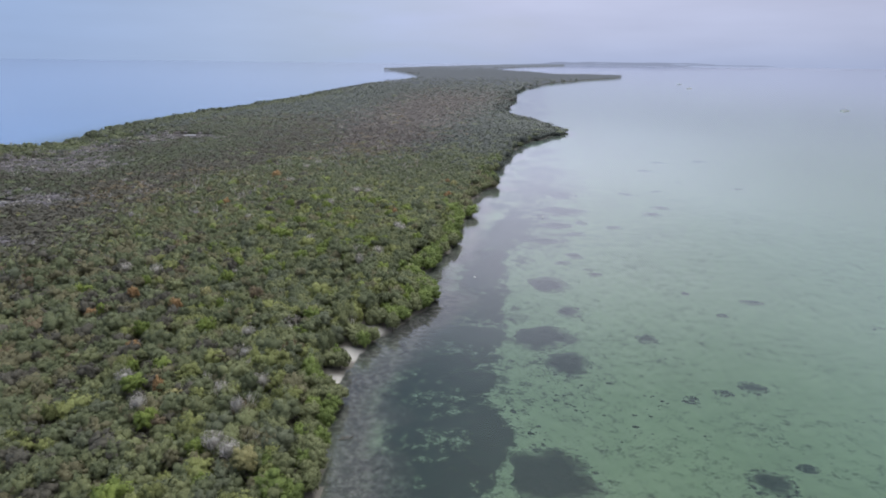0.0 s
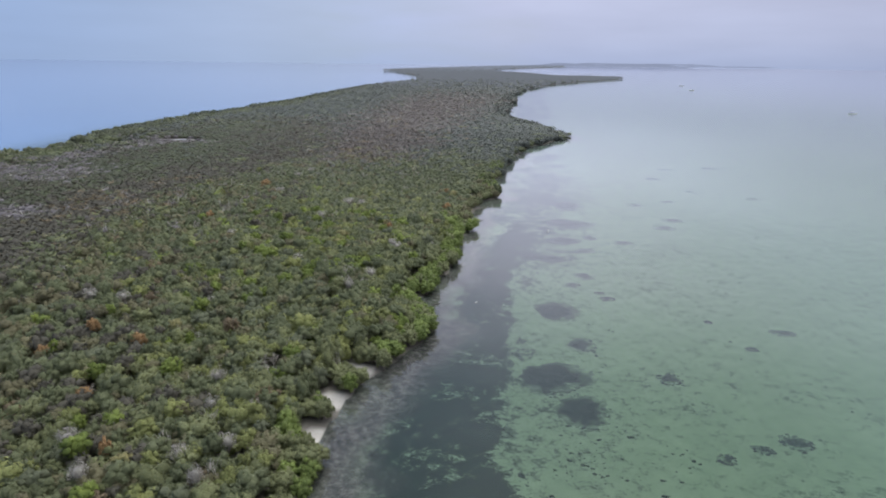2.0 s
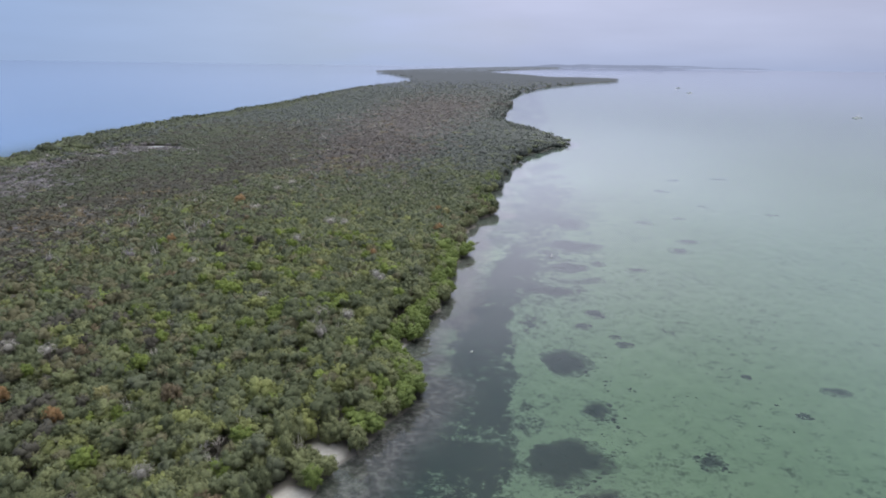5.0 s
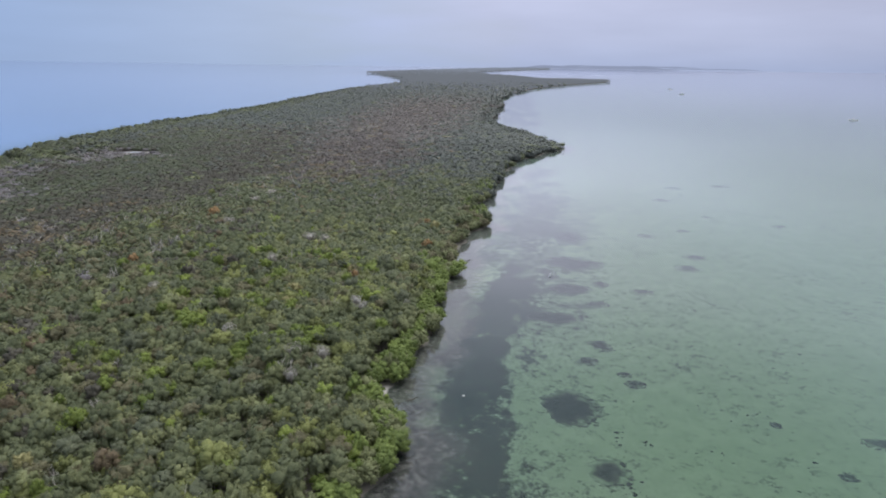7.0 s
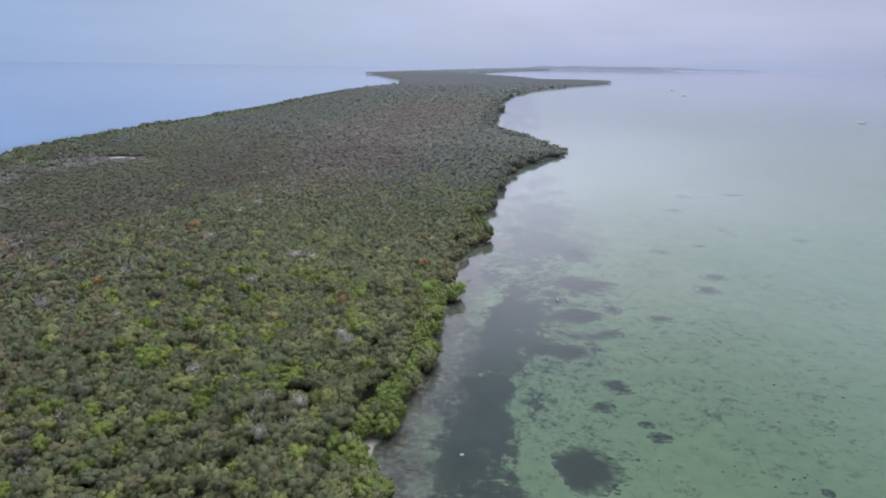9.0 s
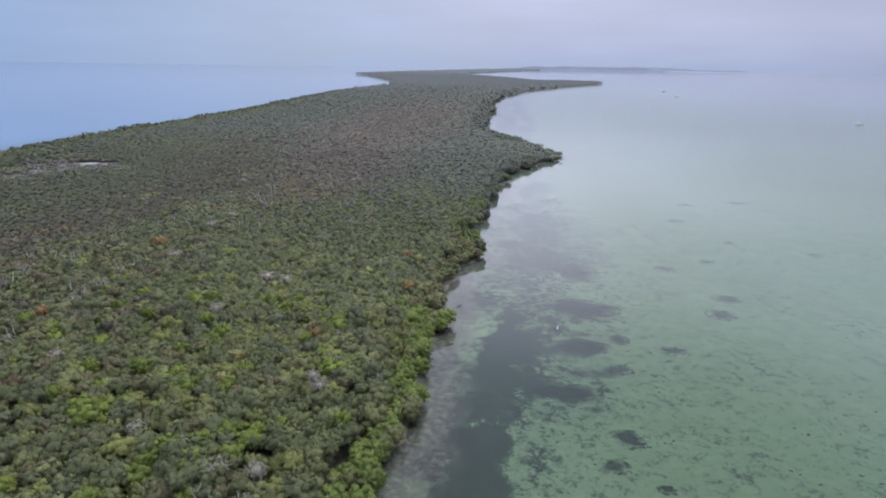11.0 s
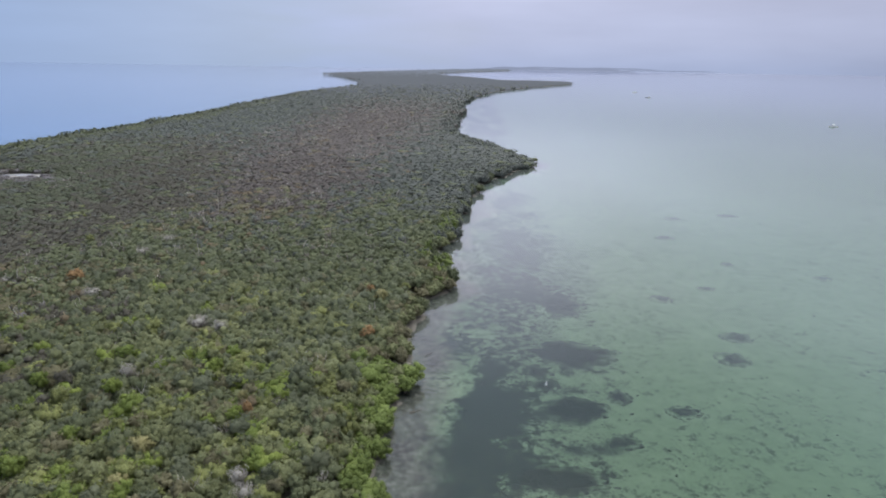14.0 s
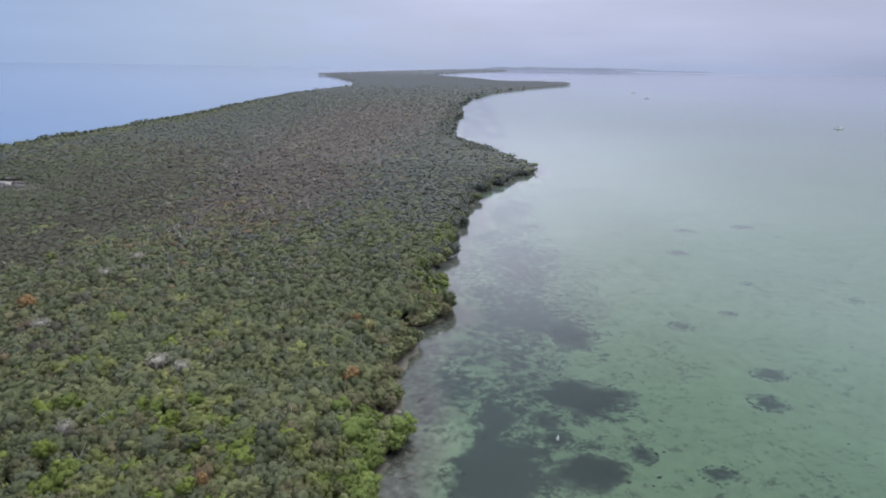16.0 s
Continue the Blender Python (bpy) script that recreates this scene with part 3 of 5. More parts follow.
def crown_shape(r, tufts, sprays, leaf, tuft=0.40, core=0.72, out=(0.50, 0.76), bottom=-0.25, wild=0.36, lumps=5):
    """A leafy crown about one metre in radius: billows of foliage round a core, ragged with leaf sprays.
    Returns points, triangles, quads and the rounded normals of the billows."""
    golden = r.uniform(0, 6.28)
    pts, tris, way = dome(r, np.zeros(3), core, max(0.5, -bottom), 6, 1.0)
    verts, normals, n = [pts], [unit(pts)], len(pts)
    mids, sizes = [], []
    for k in range(tufts):
        z = 0.95 - (0.95 - bottom) * (k + r.uniform(0.2, 0.8)) / tufts
        ang = golden + 2.39996 * k + r.uniform(-0.35, 0.35)
        flatr = math.sqrt(max(1 - z * z, 0))
        far = r.uniform(*out)
        mid, size = np.array([far * flatr * math.cos(ang), far * flatr * math.sin(ang), far * z]), tuft * r.uniform(0.7, 1.3)
        mids.append(mid)
        sizes.append(size)
        if lumps:
            pts, tri, way = dome(r, mid, size * 0.82, 0.35, lumps, 0.95, (0.72, 1.25))
            verts.append(pts)
            normals.append(unit(unit(way) + 0.45 * unit(pts)))
            tris += [tuple(n + i for i in row) for row in tri]
            n += len(pts)
    mids, sizes = np.array(mids), np.array(sizes)[:, None]
    pick = r.integers(0, tufts, sprays)
    way = r.normal(0, 1, (sprays, 3)) + 1.1 * unit(mids[pick])
    way[:, 2] = np.maximum(way[:, 2], -0.4 * np.abs(way[:, 2]))
    way = unit(way)
    at = mids[pick] + way * sizes[pick] * r.uniform(0.80, 1.15, (sprays, 1))
    nor = unit(way + r.normal(0, wild, (sprays, 3)) + np.array([0, 0, 0.42]))
    a, b = rot_frames(nor, r.uniform(0, 6.28, sprays))
    ha = leaf * r.uniform(0.6, 1.4, (sprays, 1))
    tri = np.stack([at - a * ha, at + a * ha * 0.5 + b * ha * 0.85, at + a * ha * 0.6 - b * ha * 0.8], 1)
    soft = unit(0.6 * way + 0.4 * unit(at) + 0.75 * nor)
    face = np.cross(tri[:, 1] - tri[:, 0], tri[:, 2] - tri[:, 0])
    wrong = (face * soft).sum(1) < 0
    tri[wrong] = tri[wrong][:, ::-1]
    verts.append(tri.reshape(-1, 3))
    normals.append(np.repeat(soft, 3, 0))
    tris = np.vstack([np.array(tris, int), n + np.arange(sprays * 3).reshape(-1, 3)])
    return np.vstack(verts), tris, np.zeros((0, 4), int), np.vstack(normals)


def twig_shape(r, count, width, limbs=6):
    """A bare crown: a few limbs that rise from the trunk, and thin twigs that fan up and out of them."""
    verts, normals, tris, n = [], [], [], 0

    def blade(foot, tip, wide):
        nonlocal n
        way = tip - foot
        side = np.cross(way, r.normal(0, 1, 3))
        side *= wide / np.linalg.norm(side)
        face = np.cross(side, way)
        if face[2] < 0:
            side, face = -side, -face
        verts.extend([foot - side, foot + side, tip + 0.35 * side, tip - 0.35 * side])
        normals.extend([face / np.linalg.norm(face) + np.array([0, 0, 0.25])] * 4)
        tris.extend([(n, n + 1, n + 2), (n, n + 2, n + 3)])
        n += 4

    ends = []
    root = np.array([0, 0, -1.5])
    for k in range(limbs):
        ang = 6.283 * k / limbs + r.uniform(-0.4, 0.4)
        reach = r.uniform(0.25, 0.75)
        end = np.array([reach * math.cos(ang), reach * math.sin(ang), r.uniform(0.05, 0.45)])
        blade(root, end, width * 1.9)
        ends.append(end)
    for k in range(count):
        end = ends[k % limbs]
        foot = root + (end - root) * r.uniform(0.45, 1.0)
        way = np.array([foot[0], foot[1], 0]) * r.uniform(0.2, 1.4) + np.array([0, 0, r.uniform(0.3, 1.0)]) + r.normal(0, 0.42, 3)
        tip = foot + way / np.linalg.norm(way) * r.uniform(0.3, 0.75)
        blade(foot, tip, width * r.uniform(0.5, 1.0))
    return np.array(verts), np.array(tris, int), np.zeros((0, 4), int), unit(np.array(normals))


class Soup:
    """Collects many placed copies of small shapes into one mesh."""

    def __init__(self):
        self.verts, self.tris, self.quads, self.tri_mats, self.quad_mats, self.count = [], [], [], [], [], 0
        self.normals, self.tones = [], []

    def add(self, shape, at, size, turn, mats):
        v, t, q, nor = shape
        k = len(at)
        if not k:
            return
        c, s = np.cos(turn)[:, None], np.sin(turn)[:, None]

        def turned(p):
            return np.stack([p[..., 0] * c - p[..., 1] * s, p[..., 0] * s + p[..., 1] * c, p[..., 2]], 2)

        p = turned(v[None] * size[:, None, :]) + at[:, None, :]
        base = self.count + np.arange(k) * len(v)
        self.verts.append(p.reshape(-1, 3))
        self.normals.append(unit(turned(nor[None] / size[:, None, :]).reshape(-1, 3)))
        self.tones.append(np.repeat((at[:, 0] * 12.9898 + at[:, 1] * 78.233) * 43.7585 % 1.0, len(v)))
        self.tris.append((t[None] + base[:, None, None]).reshape(-1, 3))
        self.quads.append((q[None] + base[:, None, None]).reshape(-1, 4))
        self.tri_mats.append(np.repeat(mats, len(t)))
        self.quad_mats.append(np.repeat(mats, len(q)))
        self.count += k * len(v)

    def link(self, name, materials, label, category):
        me = mesh_from(np.concatenate(self.verts), np.concatenate(self.tris), np.concatenate(self.quads),
                       np.concatenate(self.tri_mats + self.quad_mats), materials, True)
        soften(me, np.concatenate(self.normals), np.concatenate(self.tones))
        me.name = name
        return tagged(new(name, me), label, category, kind="stuff")


def soften(me, normals, tone):
    """Rounded normals for foliage and the tone of each tree."""
    me.attributes.new("tone", "FLOAT", "POINT").data.foreach_set("value", np.asarray(tone, np.float32))
    me.attributes.new("custom_normal", "FLOAT_VECTOR", "POINT").data.foreach_set("vector", np.asarray(normals, np.float32).ravel())


def spots(x0, x1, y0, y1, gap, loose=0.42):
    nx, ny = int((x1 - x0) / gap), int((y1 - y0) / gap)
    X, Y = np.meshgrid(np.arange(nx), np.arange(ny))
    x = x0 + gap * (X + 0.5 * (Y % 2) + rng.uniform(-loose, loose, X.shape))
    y = y0 + gap * (Y + rng.uniform(-loose, loose, X.shape))
    return x.ravel(), y.ravel()


KINDS = dict(deep=DEEP, olive=OLIVE, yellow=YELLOW, lime=LIME, greygreen=GREYGREEN, greybrown=GREYBROWN, bare=BARE, rust=RUST, rim=RIM,
             redbrown=REDBROWN, straw=STRAW, scrub=SCRUB, hazed_leaf=HAZED_LEAF, distant=DISTANT, marsh=MARSH, ashen=ASHEN, farbrown=FARBROWN, remote=REMOTE)


def zone_weights(x, y, east, west):
    """How likely each kind of foliage is at each spot, the canopy's height there and how scrubby it is."""
    n = len(x)
    w = np.zeros((n, len(LEAVES)))

    def grow(amount, **kinds):
        for key, share in kinds.items():
            w[:, KINDS[key]] += share * amount

    def thin(amount):
        np.multiply(w, (1 - amount)[:, None], out=w)

    broad, big, mid = lattice(x, y, 55.0, 26), lattice(x, y, 38.0, 21), lattice(x, y, 13.0, 22)
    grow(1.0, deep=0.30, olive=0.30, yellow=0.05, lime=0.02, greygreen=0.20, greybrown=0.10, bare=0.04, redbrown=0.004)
    grow(step(0.5, 0.85, big), deep=0.25)
    grow(step(0.55, 0.8, broad), deep=0.30)
    grow(step(0.58, 0.9, lattice(x, y, 17.0, 23)), greygreen=0.15, greybrown=0.14, bare=0.03)
    # warm olive in the south, bright leafy stretches in the middle, farther on an even grey-green greyed for haze
    south = 1 - step(120, 185, y)
    grow(south, olive=0.25, yellow=0.08, greybrown=0.14, redbrown=0.015)
    limey = step(0.56, 0.82, mid) * (1 - step(245, 310, y)) * (0.35 + 0.65 * step(60, 200, y)) * (1 - 0.7 * step(75, 105, -x))
    grow(limey, lime=0.28, yellow=0.32)
    lush = np.exp(-((x + 48) / 40) ** 2 - ((y - 192) / 42) ** 2)
    grow(lush, lime=0.22, yellow=0.22, olive=0.55)
    even = step(245, 320, y)
    w[:, [YELLOW, LIME]] *= (1 - 0.9 * even)[:, None]
    w[:, OLIVE] *= 1 - 0.6 * even
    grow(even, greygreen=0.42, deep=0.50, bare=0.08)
    tall = 4.3 + 0.9 * (big - 0.5) + 0.7 * (mid - 0.5) + 0.9 * (broad - 0.5)
    # a darker mix of kinds in the south-west
    southwest = np.maximum((1 - step(88, 128, y)) * step(36, 58, -x), step(58, 80, -x) * (1 - step(165, 215, y)))
    thin(0.75 * southwest)
    grow(southwest, deep=0.50, greybrown=0.06, olive=0.06, scrub=0.30)
    # browner towards the scrub
    dry = step(62, 95, -x) * (1 - step(280, 330, y))
    grow(dry, greybrown=0.30, redbrown=0.04, deep=0.2)
    grow(dry * step(215, 250, y), scrub=0.30, bare=0.05)
    # brown, half-bare woods in the middle of the island
    brown = np.exp(-np.abs((x - np.interp(y, (330, 400, 520, 650, 820, 1000), (-82, -78, -84, -82, -66, -60)) + 14 * (mid - 0.5)) / np.interp(y, (330, 520, 900), (26, 46, 70))) ** 3) * step(325, 385, y) * (1 - step(950, 1350, y))
    thin(0.85 * brown)
    grow(brown, greybrown=0.75, redbrown=0.14, bare=0.16)
    ash = np.exp(-((x + 150) / 42) ** 2 - ((y - 568) / 50) ** 2)
    # darker wood behind the east shore
    shade = (1 - step(22, 55, east)) * step(275, 320, y)
    thin(0.7 * shade)
    grow(shade, deep=0.9, greygreen=0.15)
    # low ground in the west: a band of dark brown scrub, then olive marsh
    line = -np.interp(y, (150, 187, 230, 289, 322, 369, 408, 476, 540, 660), (136, 136, 146, 141, 127, 116, 113, 125, 142, 185)) + 10 * (lattice(x, y, 26.0, 28) - 0.5)
    low = step(-22, 8, line - x + 10 * (lattice(x, y, 12.0, 31) - 0.5)) * step(130, 190, y) * (1 - step(540, 680, y)) * step(22, 40, west)
    wet = low * step(16, 62, line - x + 16 * (lattice(x, y, 14.0, 30) - 0.5))
    thin(0.96 * np.maximum(low, step(420, 520, y)))
    grow(low * (1 - 0.9 * wet), scrub=1.0, deep=0.04)
    grow(wet, marsh=0.9, scrub=0.12 + 0.9 * step(0.52, 0.75, lattice(x * 0.6, y * 1.6, 26.0, 27)))
    tall = tall * (1 - 0.45 * low)
    red = np.exp(-(((x + 146) / 20) ** 2 + ((y - 270) / 30) ** 2)) * step(0.35, 0.6, lattice(x, y, 8.0, 29))
    grow(red, redbrown=1.1, bare=0.35)
    for bx, by, rx, ry in ((-119, 341, 9, 12), (-88, 347, 8, 7), (-150, 372, 12, 7)):
        glade = np.exp(-((x - bx) / rx) ** 2 - ((y - by) / ry) ** 2) * step(0.3, 0.6, mid)
        thin(0.8 * glade)
        grow(glade, olive=0.7, yellow=0.12)
    # dead grey stands round the flats
    dead = dead_stands(x, y)
    thin(0.95 * dead)
    grow(dead, ashen=0.62, bare=0.20, scrub=0.20)
    tall = tall * (1 - 0.6 * dead)
    # leafy rim along both shores
    rim = (1 - step(2.5, 8.0, east + 3 * (mid - 0.5))) * np.where(y > 290, 0.5, 1.0)
    thin(0.92 * rim)
    grow(rim * (1 - step(320, 400, y)), olive=0.45)
    grow(rim * step(320, 400, y), deep=0.25, hazed_leaf=0.7)
    w[:, RIM] += rim * (1 - step(238, 262, y) + 1.3 * step(284, 296, y) * (1 - step(340, 390, y)))
    w[:, GREYBROWN] += 0.5 * rim * step(244, 258, y) * (1 - step(284, 300, y))
    w[:, DEEP] += rim * np.where(y > 286, 0.35 + 0.55 * step(330, 390, y), 0.08)
    tall = tall * (1 - (0.16 + 0.18 * step(240, 280, y)) * rim)
    wrim = 1 - step(14, 30, west)
    thin(0.9 * wrim)
    grow(wrim, deep=1.0, olive=0.12)
    tall = tall + 1.3 * wrim * (1 - 0.9 * dead)
    # the cape thins out and sinks towards its point
    tall = tall * (1 - 0.55 * np.exp(-((x - 54) / 17) ** 2 - ((y - 533) / 32) ** 2))
    # beyond: one dark grey-green wood with haze put into its leaf colours, browner in the middle
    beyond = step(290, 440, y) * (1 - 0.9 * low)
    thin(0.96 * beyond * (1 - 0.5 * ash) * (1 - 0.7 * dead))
    grow(beyond * (1 - brown) * (1 - 0.9 * dead) * (1 - 0.85 * wrim), hazed_leaf=0.8, deep=0.06)
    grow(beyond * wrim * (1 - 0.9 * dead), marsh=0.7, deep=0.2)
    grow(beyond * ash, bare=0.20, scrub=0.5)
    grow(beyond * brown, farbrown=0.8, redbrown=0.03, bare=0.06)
    grow(step(800, 1500, y), hazed_leaf=3.0)
    # the farthest woods take on glowing colours that imitate haze
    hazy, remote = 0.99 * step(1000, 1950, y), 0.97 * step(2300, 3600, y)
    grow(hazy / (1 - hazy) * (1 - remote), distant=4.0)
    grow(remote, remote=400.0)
    return w, tall, low


def choose(weights, x, y, loose):
    """A kind for each spot; neighbours tend to be of one kind where loose is small."""
    c = np.cumsum(weights, 1)
    drift = 2.6 * lattice(x, y, 11.0, 51) + 1.3 * lattice(x, y, 5.0, 52) + loose * rng.random(len(c))
    return ((drift % 1.0)[:, None] * c[:, -1:] > c).sum(1).clip(0, len(LEAVES) - 1)


# single trees with a look of their own: place, kind, crown radius
BUSHES = [(-4.0, 299, RIM, 2.9), (-2.8, 304, RIM, 2.6), (-3.7, 317, RIM, 3.0), (-3.0, 323, OLIVE, 2.4), (-4.4, 340, OLIVE, 2.6), (-2.0, 348, OLIVE, 2.8),
          (0.4, 366, DEEP, 2.5), (1.8, 376, DEEP, 2.3), (5.8, 394, DEEP, 2.7), (7.2, 406, DEEP, 2.6), (-8.5, 281, DEEP, 1.8), (-9.4, 243, RIM, 2.6),
          (-10.6, 239, RIM, 2.2), (-13.0, 205, RIM, 2.2), (-15.4, 151, RIM, 2.6), (-16.4, 158, RIM, 2.4), (13.5, 440, DEEP, 2.6), (19.5, 470, DEEP, 2.8)]
LIME_TREES_SOUTH = [(-37.0, 71, 2), (-41.8, 79, 1.7), (-51.8, 84, 1.9), (-59.2, 94, 2.2), (-62.9, 100, 1.2), (-69.9, 116, 1.6), (-57.9, 119, 2), (-83.8, 125, 1),
    (-60.6, 132, 1), (-83.9, 143, 1.5), (-65.6, 149, 1.9), (-71.6, 154, 1), (-61.0, 165, 2), (-53.0, 168, 2), (-66.0, 170, 1.9), (-38.2, 180, 2.2)]
LIME_TREES_NORTH = [(-48.0, 181, 2.2), (-44.2, 184, 1.9), (-37.0, 184, 2.2), (-40.5, 186, 2.3), (-36.9, 187, 2.2), (-53.6, 191, 1.6), (-57.0, 205, 2.2), (-64.6, 206, 2),
    (-74.4, 206, 1.6), (-61.3, 215, 1.7), (-37.7, 222, 1.5), (-100.3, 226, 1.6), (-62.0, 230, 1.8), (-76.0, 232, 1.7), (-47.0, 240, 1.6), (-66.0, 244, 2)]
RUST_TREES = [(-68.7, 110, 1.9), (-86.3, 125, 1.4), (-55.0, 94, 1), (-82.3, 135, 1.5), (-100.0, 231, 1.6), (-35.8, 223, 1), (-20.0, 257, 1.9), (-22.0, 283, 1.3),
    (-101.0, 290, 2.2), (-70.0, 130, 1.6)]
BARE_TREES = [(-31.9, 227, 1.3), (-110.6, 288, 2.4), (-46.8, 182, 1.7), (-36.4, 166, 1.4), (-55.2, 88, 1.6), (-44.3, 94, 1.5), (-38.7, 97, 1.6), (-39.1, 79, 1.8),
    (-39.6, 89, 1.3), (-94.4, 153, 2), (-85.8, 152, 1.8), (-48.5, 117, 1.5), (-38.7, 108, 1.2), (-45.4, 108, 1.5), (-54.9, 185, 1.7), (-66.0, 199, 1.8),
    (-83.5, 210, 1.7), (-39.0, 176, 1.9), (-32.0, 205, 1.6), (-94.0, 314, 2.2), (-92.0, 329, 2.4), (-58.0, 261, 2.6), (-52.0, 258, 1.9), (-90.0, 277, 2.3),
    (-36.0, 77, 1.8), (-62.0, 96, 1.7), (-33.0, 176, 1.6), (-30.0, 201, 1.7), (-62.0, 236, 1.6)]
YELLOW_TREES = [(-118.6, 331, 2.4), (-13.5, 289, 2.4), (-67.2, 84, 1.2), (-52.4, 100, 2.3), (-34.5, 93, 1.2), (-54.6, 217, 1.2), (-69.1, 226, 1.7), (-48.0, 205, 2)]
STRAW_TREES = [(-51.9, 93, 1.8), (-51.2, 209, 1.9), (-48.7, 212, 2.1), (-47.9, 203, 1.8), (-37.8, 227, 1), (-19.0, 279, 1.7), (-33.0, 75, 2), (-66.0, 137, 1.5)]
MARKED = [(x, y, kind, r) for kind, rows in ((LIME, LIME_TREES_SOUTH + LIME_TREES_NORTH), (RUST, RUST_TREES), (BARE, BARE_TREES),
                                             (YELLOW, YELLOW_TREES), (STRAW, STRAW_TREES)) for x, y, r in rows]


# ---------------------------------------------------------------- forest (uncountable)
def plant_forest():
    """Fills the island with trees; returns the spots of the trees that are built one by one."""
    soup = Soup()
    singles = []
    shapes_near = [crown_shape(np.random.default_rng(40 + k), 8, 90, 0.122, tuft=0.40, core=0.66, wild=0.5, lumps=4) for k in range(14)]
    shapes_close = [crown_shape(np.random.default_rng(20 + k), 11, 215, 0.092, tuft=0.36, core=0.60, bottom=-0.35, wild=0.7, lumps=4) for k in range(14)]
    shapes_edge = [crown_shape(np.random.default_rng(60 + k), 14, 180, 0.095, tuft=0.36, core=0.60, bottom=-0.85, wild=0.7, lumps=4) for k in range(8)]
    shapes_mid = [crown_shape(np.random.default_rng(70 + k), 7, 46, 0.150, tuft=0.42, core=0.60, out=(0.48, 0.76), wild=0.55, lumps=0) for k in range(12)]
    shapes_far = [crown_shape(np.random.default_rng(90 + k), 7, 28, 0.19, tuft=0.40, core=0.62, out=(0.5, 0.8), wild=0.6, lumps=0) for k in range(10)]
    shapes_fine = [crown_shape(np.random.default_rng(100 + k), 6, 20, 0.24, tuft=0.4, core=0.74, out=(0.5, 0.8), wild=0.6, lumps=0) for k in range(10)]
    shapes_plain = [crown_shape(np.random.default_rng(130 + k), 5, 9, 0.34, tuft=0.4, core=0.72, out=(0.5, 0.8), wild=0.6, lumps=0) for k in range(10)]
    twigs = [twig_shape(np.random.default_rng(110 + k), 90, 0.034) for k in range(6)]
    twigs_far = [twig_shape(np.random.default_rng(120 + k), 36, 0.05) for k in range(6)]
    trunk = (np.array([(0.07 * math.cos(a), 0.07 * math.sin(a), z) for z in (0.0, 1.0) for a in (0, 2.1, 4.2)]),
             np.zeros((0, 3), int), np.array([(0, 1, 4, 3), (1, 2, 5, 4), (2, 0, 3, 5)]),
             np.array([(math.cos(a), math.sin(a), 0.0) for z in (0, 1) for a in (0, 2.1, 4.2)]))

    def near_stretch(x, y):
        return (x > -0.76 * y - 18) & (y < 305) & (x > -122 + 0.1 * y)

    marked = np.array([(m[0], m[1], m[3]) for m in MARKED])
    fields = (
        (spots(-180, 60, 60, 330, 2.4), 0, lambda x, y: near_stretch(x, y)),
        (spots(-330, 80, 60, 520, 2.5), 1, lambda x, y: (x > -0.80 * y - 30) & (y < 520) & ~near_stretch(x, y)),
        (spots(-300, -60, 100, 520, 2.2), 4, lambda x, y: (x > -0.80 * y - 30) & (y < 520) & ~near_stretch(x, y)),
        (spots(-340, 120, 510, 900, 3.3), 2, lambda x, y: y >= 511),
        (spots(-340, 120, 900, 1300, 4.4), 2, lambda x, y: y >= 900),
        (spots(-560, 460, 1300, 2700, 8.5), 2, lambda x, y: y >= 1300),
        (spots(-560, 460, 2700, 4850, 16.0), 2, lambda x, y: y >= 2700),
        (spots(-180, 20, -70, 100, 3.0), 3, lambda x, y: (y < 60) | (x <= -0.80 * y - 30)),
        (spots(-340, 40, -250, 420, 5.2), 3, lambda x, y: ((x <= -0.80 * y - 30) | (y < 60)) & ((x < -178) | (y < -68) | (y > 98))),
    )
    for (x, y), level, keep in fields:
        gap = {0: 2.4, 1: 2.5}.get(level)
        ok = keep(x, y)
        x, y = x[ok], y[ok]
        s = shore_signed(x, y)
        ok = (s > 0.15 + 0.6 * step(218, 228, y) * (1 - step(286, 294, y)) * (x > -60)) & (rng.random(len(x)) > open_ground(x, y) * 1.4)
        x, y, s = x[ok], y[ok], s[ok]
        east, west = east_gap(x, y), west_gap(x, y)
        w, tall, scrub = zone_weights(x, y, east, west)
        kind = choose(w, x, y, 1.0 - 0.6 * step(220, 420, y))
        if level in (1, 4):
            ok = (scrub > 0.45) == (level == 4)
            x, y, tall, kind, scrub, s = x[ok], y[ok], tall[ok], kind[ok], scrub[ok], s[ok]
        if level == 0:
            near = np.hypot(x[:, None] - marked[:, 0], y[:, None] - marked[:, 1]) < 0.75 * marked[:, 2]
            clear = ~near.any(1)
            rim = (s < 4.6) & (y > 74) & (y < 300) & (x > -40) & clear
            singles += [(px, py, RIM if rng.random() < (0.35 if py < 136 else 0.78 if py < 248 else 0.08) else GREYBROWN if py > 248 and rng.random() < 0.5 else OLIVE, pr) for px, py, pr in
                        zip(x[rim] + 0.5 - 0.6 * step(218, 228, y[rim]), y[rim], rng.uniform(1.6, 2.5, rim.sum()))]
            ok = clear & ~rim
            x, y, tall, kind, scrub, s = x[ok], y[ok], tall[ok], kind[ok], scrub[ok], s[ok]
        n = len(x)
        spread = np.clip(np.exp(rng.normal(0, 0.32 if level == 0 else 0.24 if level < 2 else 0.10 if level == 2 else 0.3, n)), 0.55, 1.5)
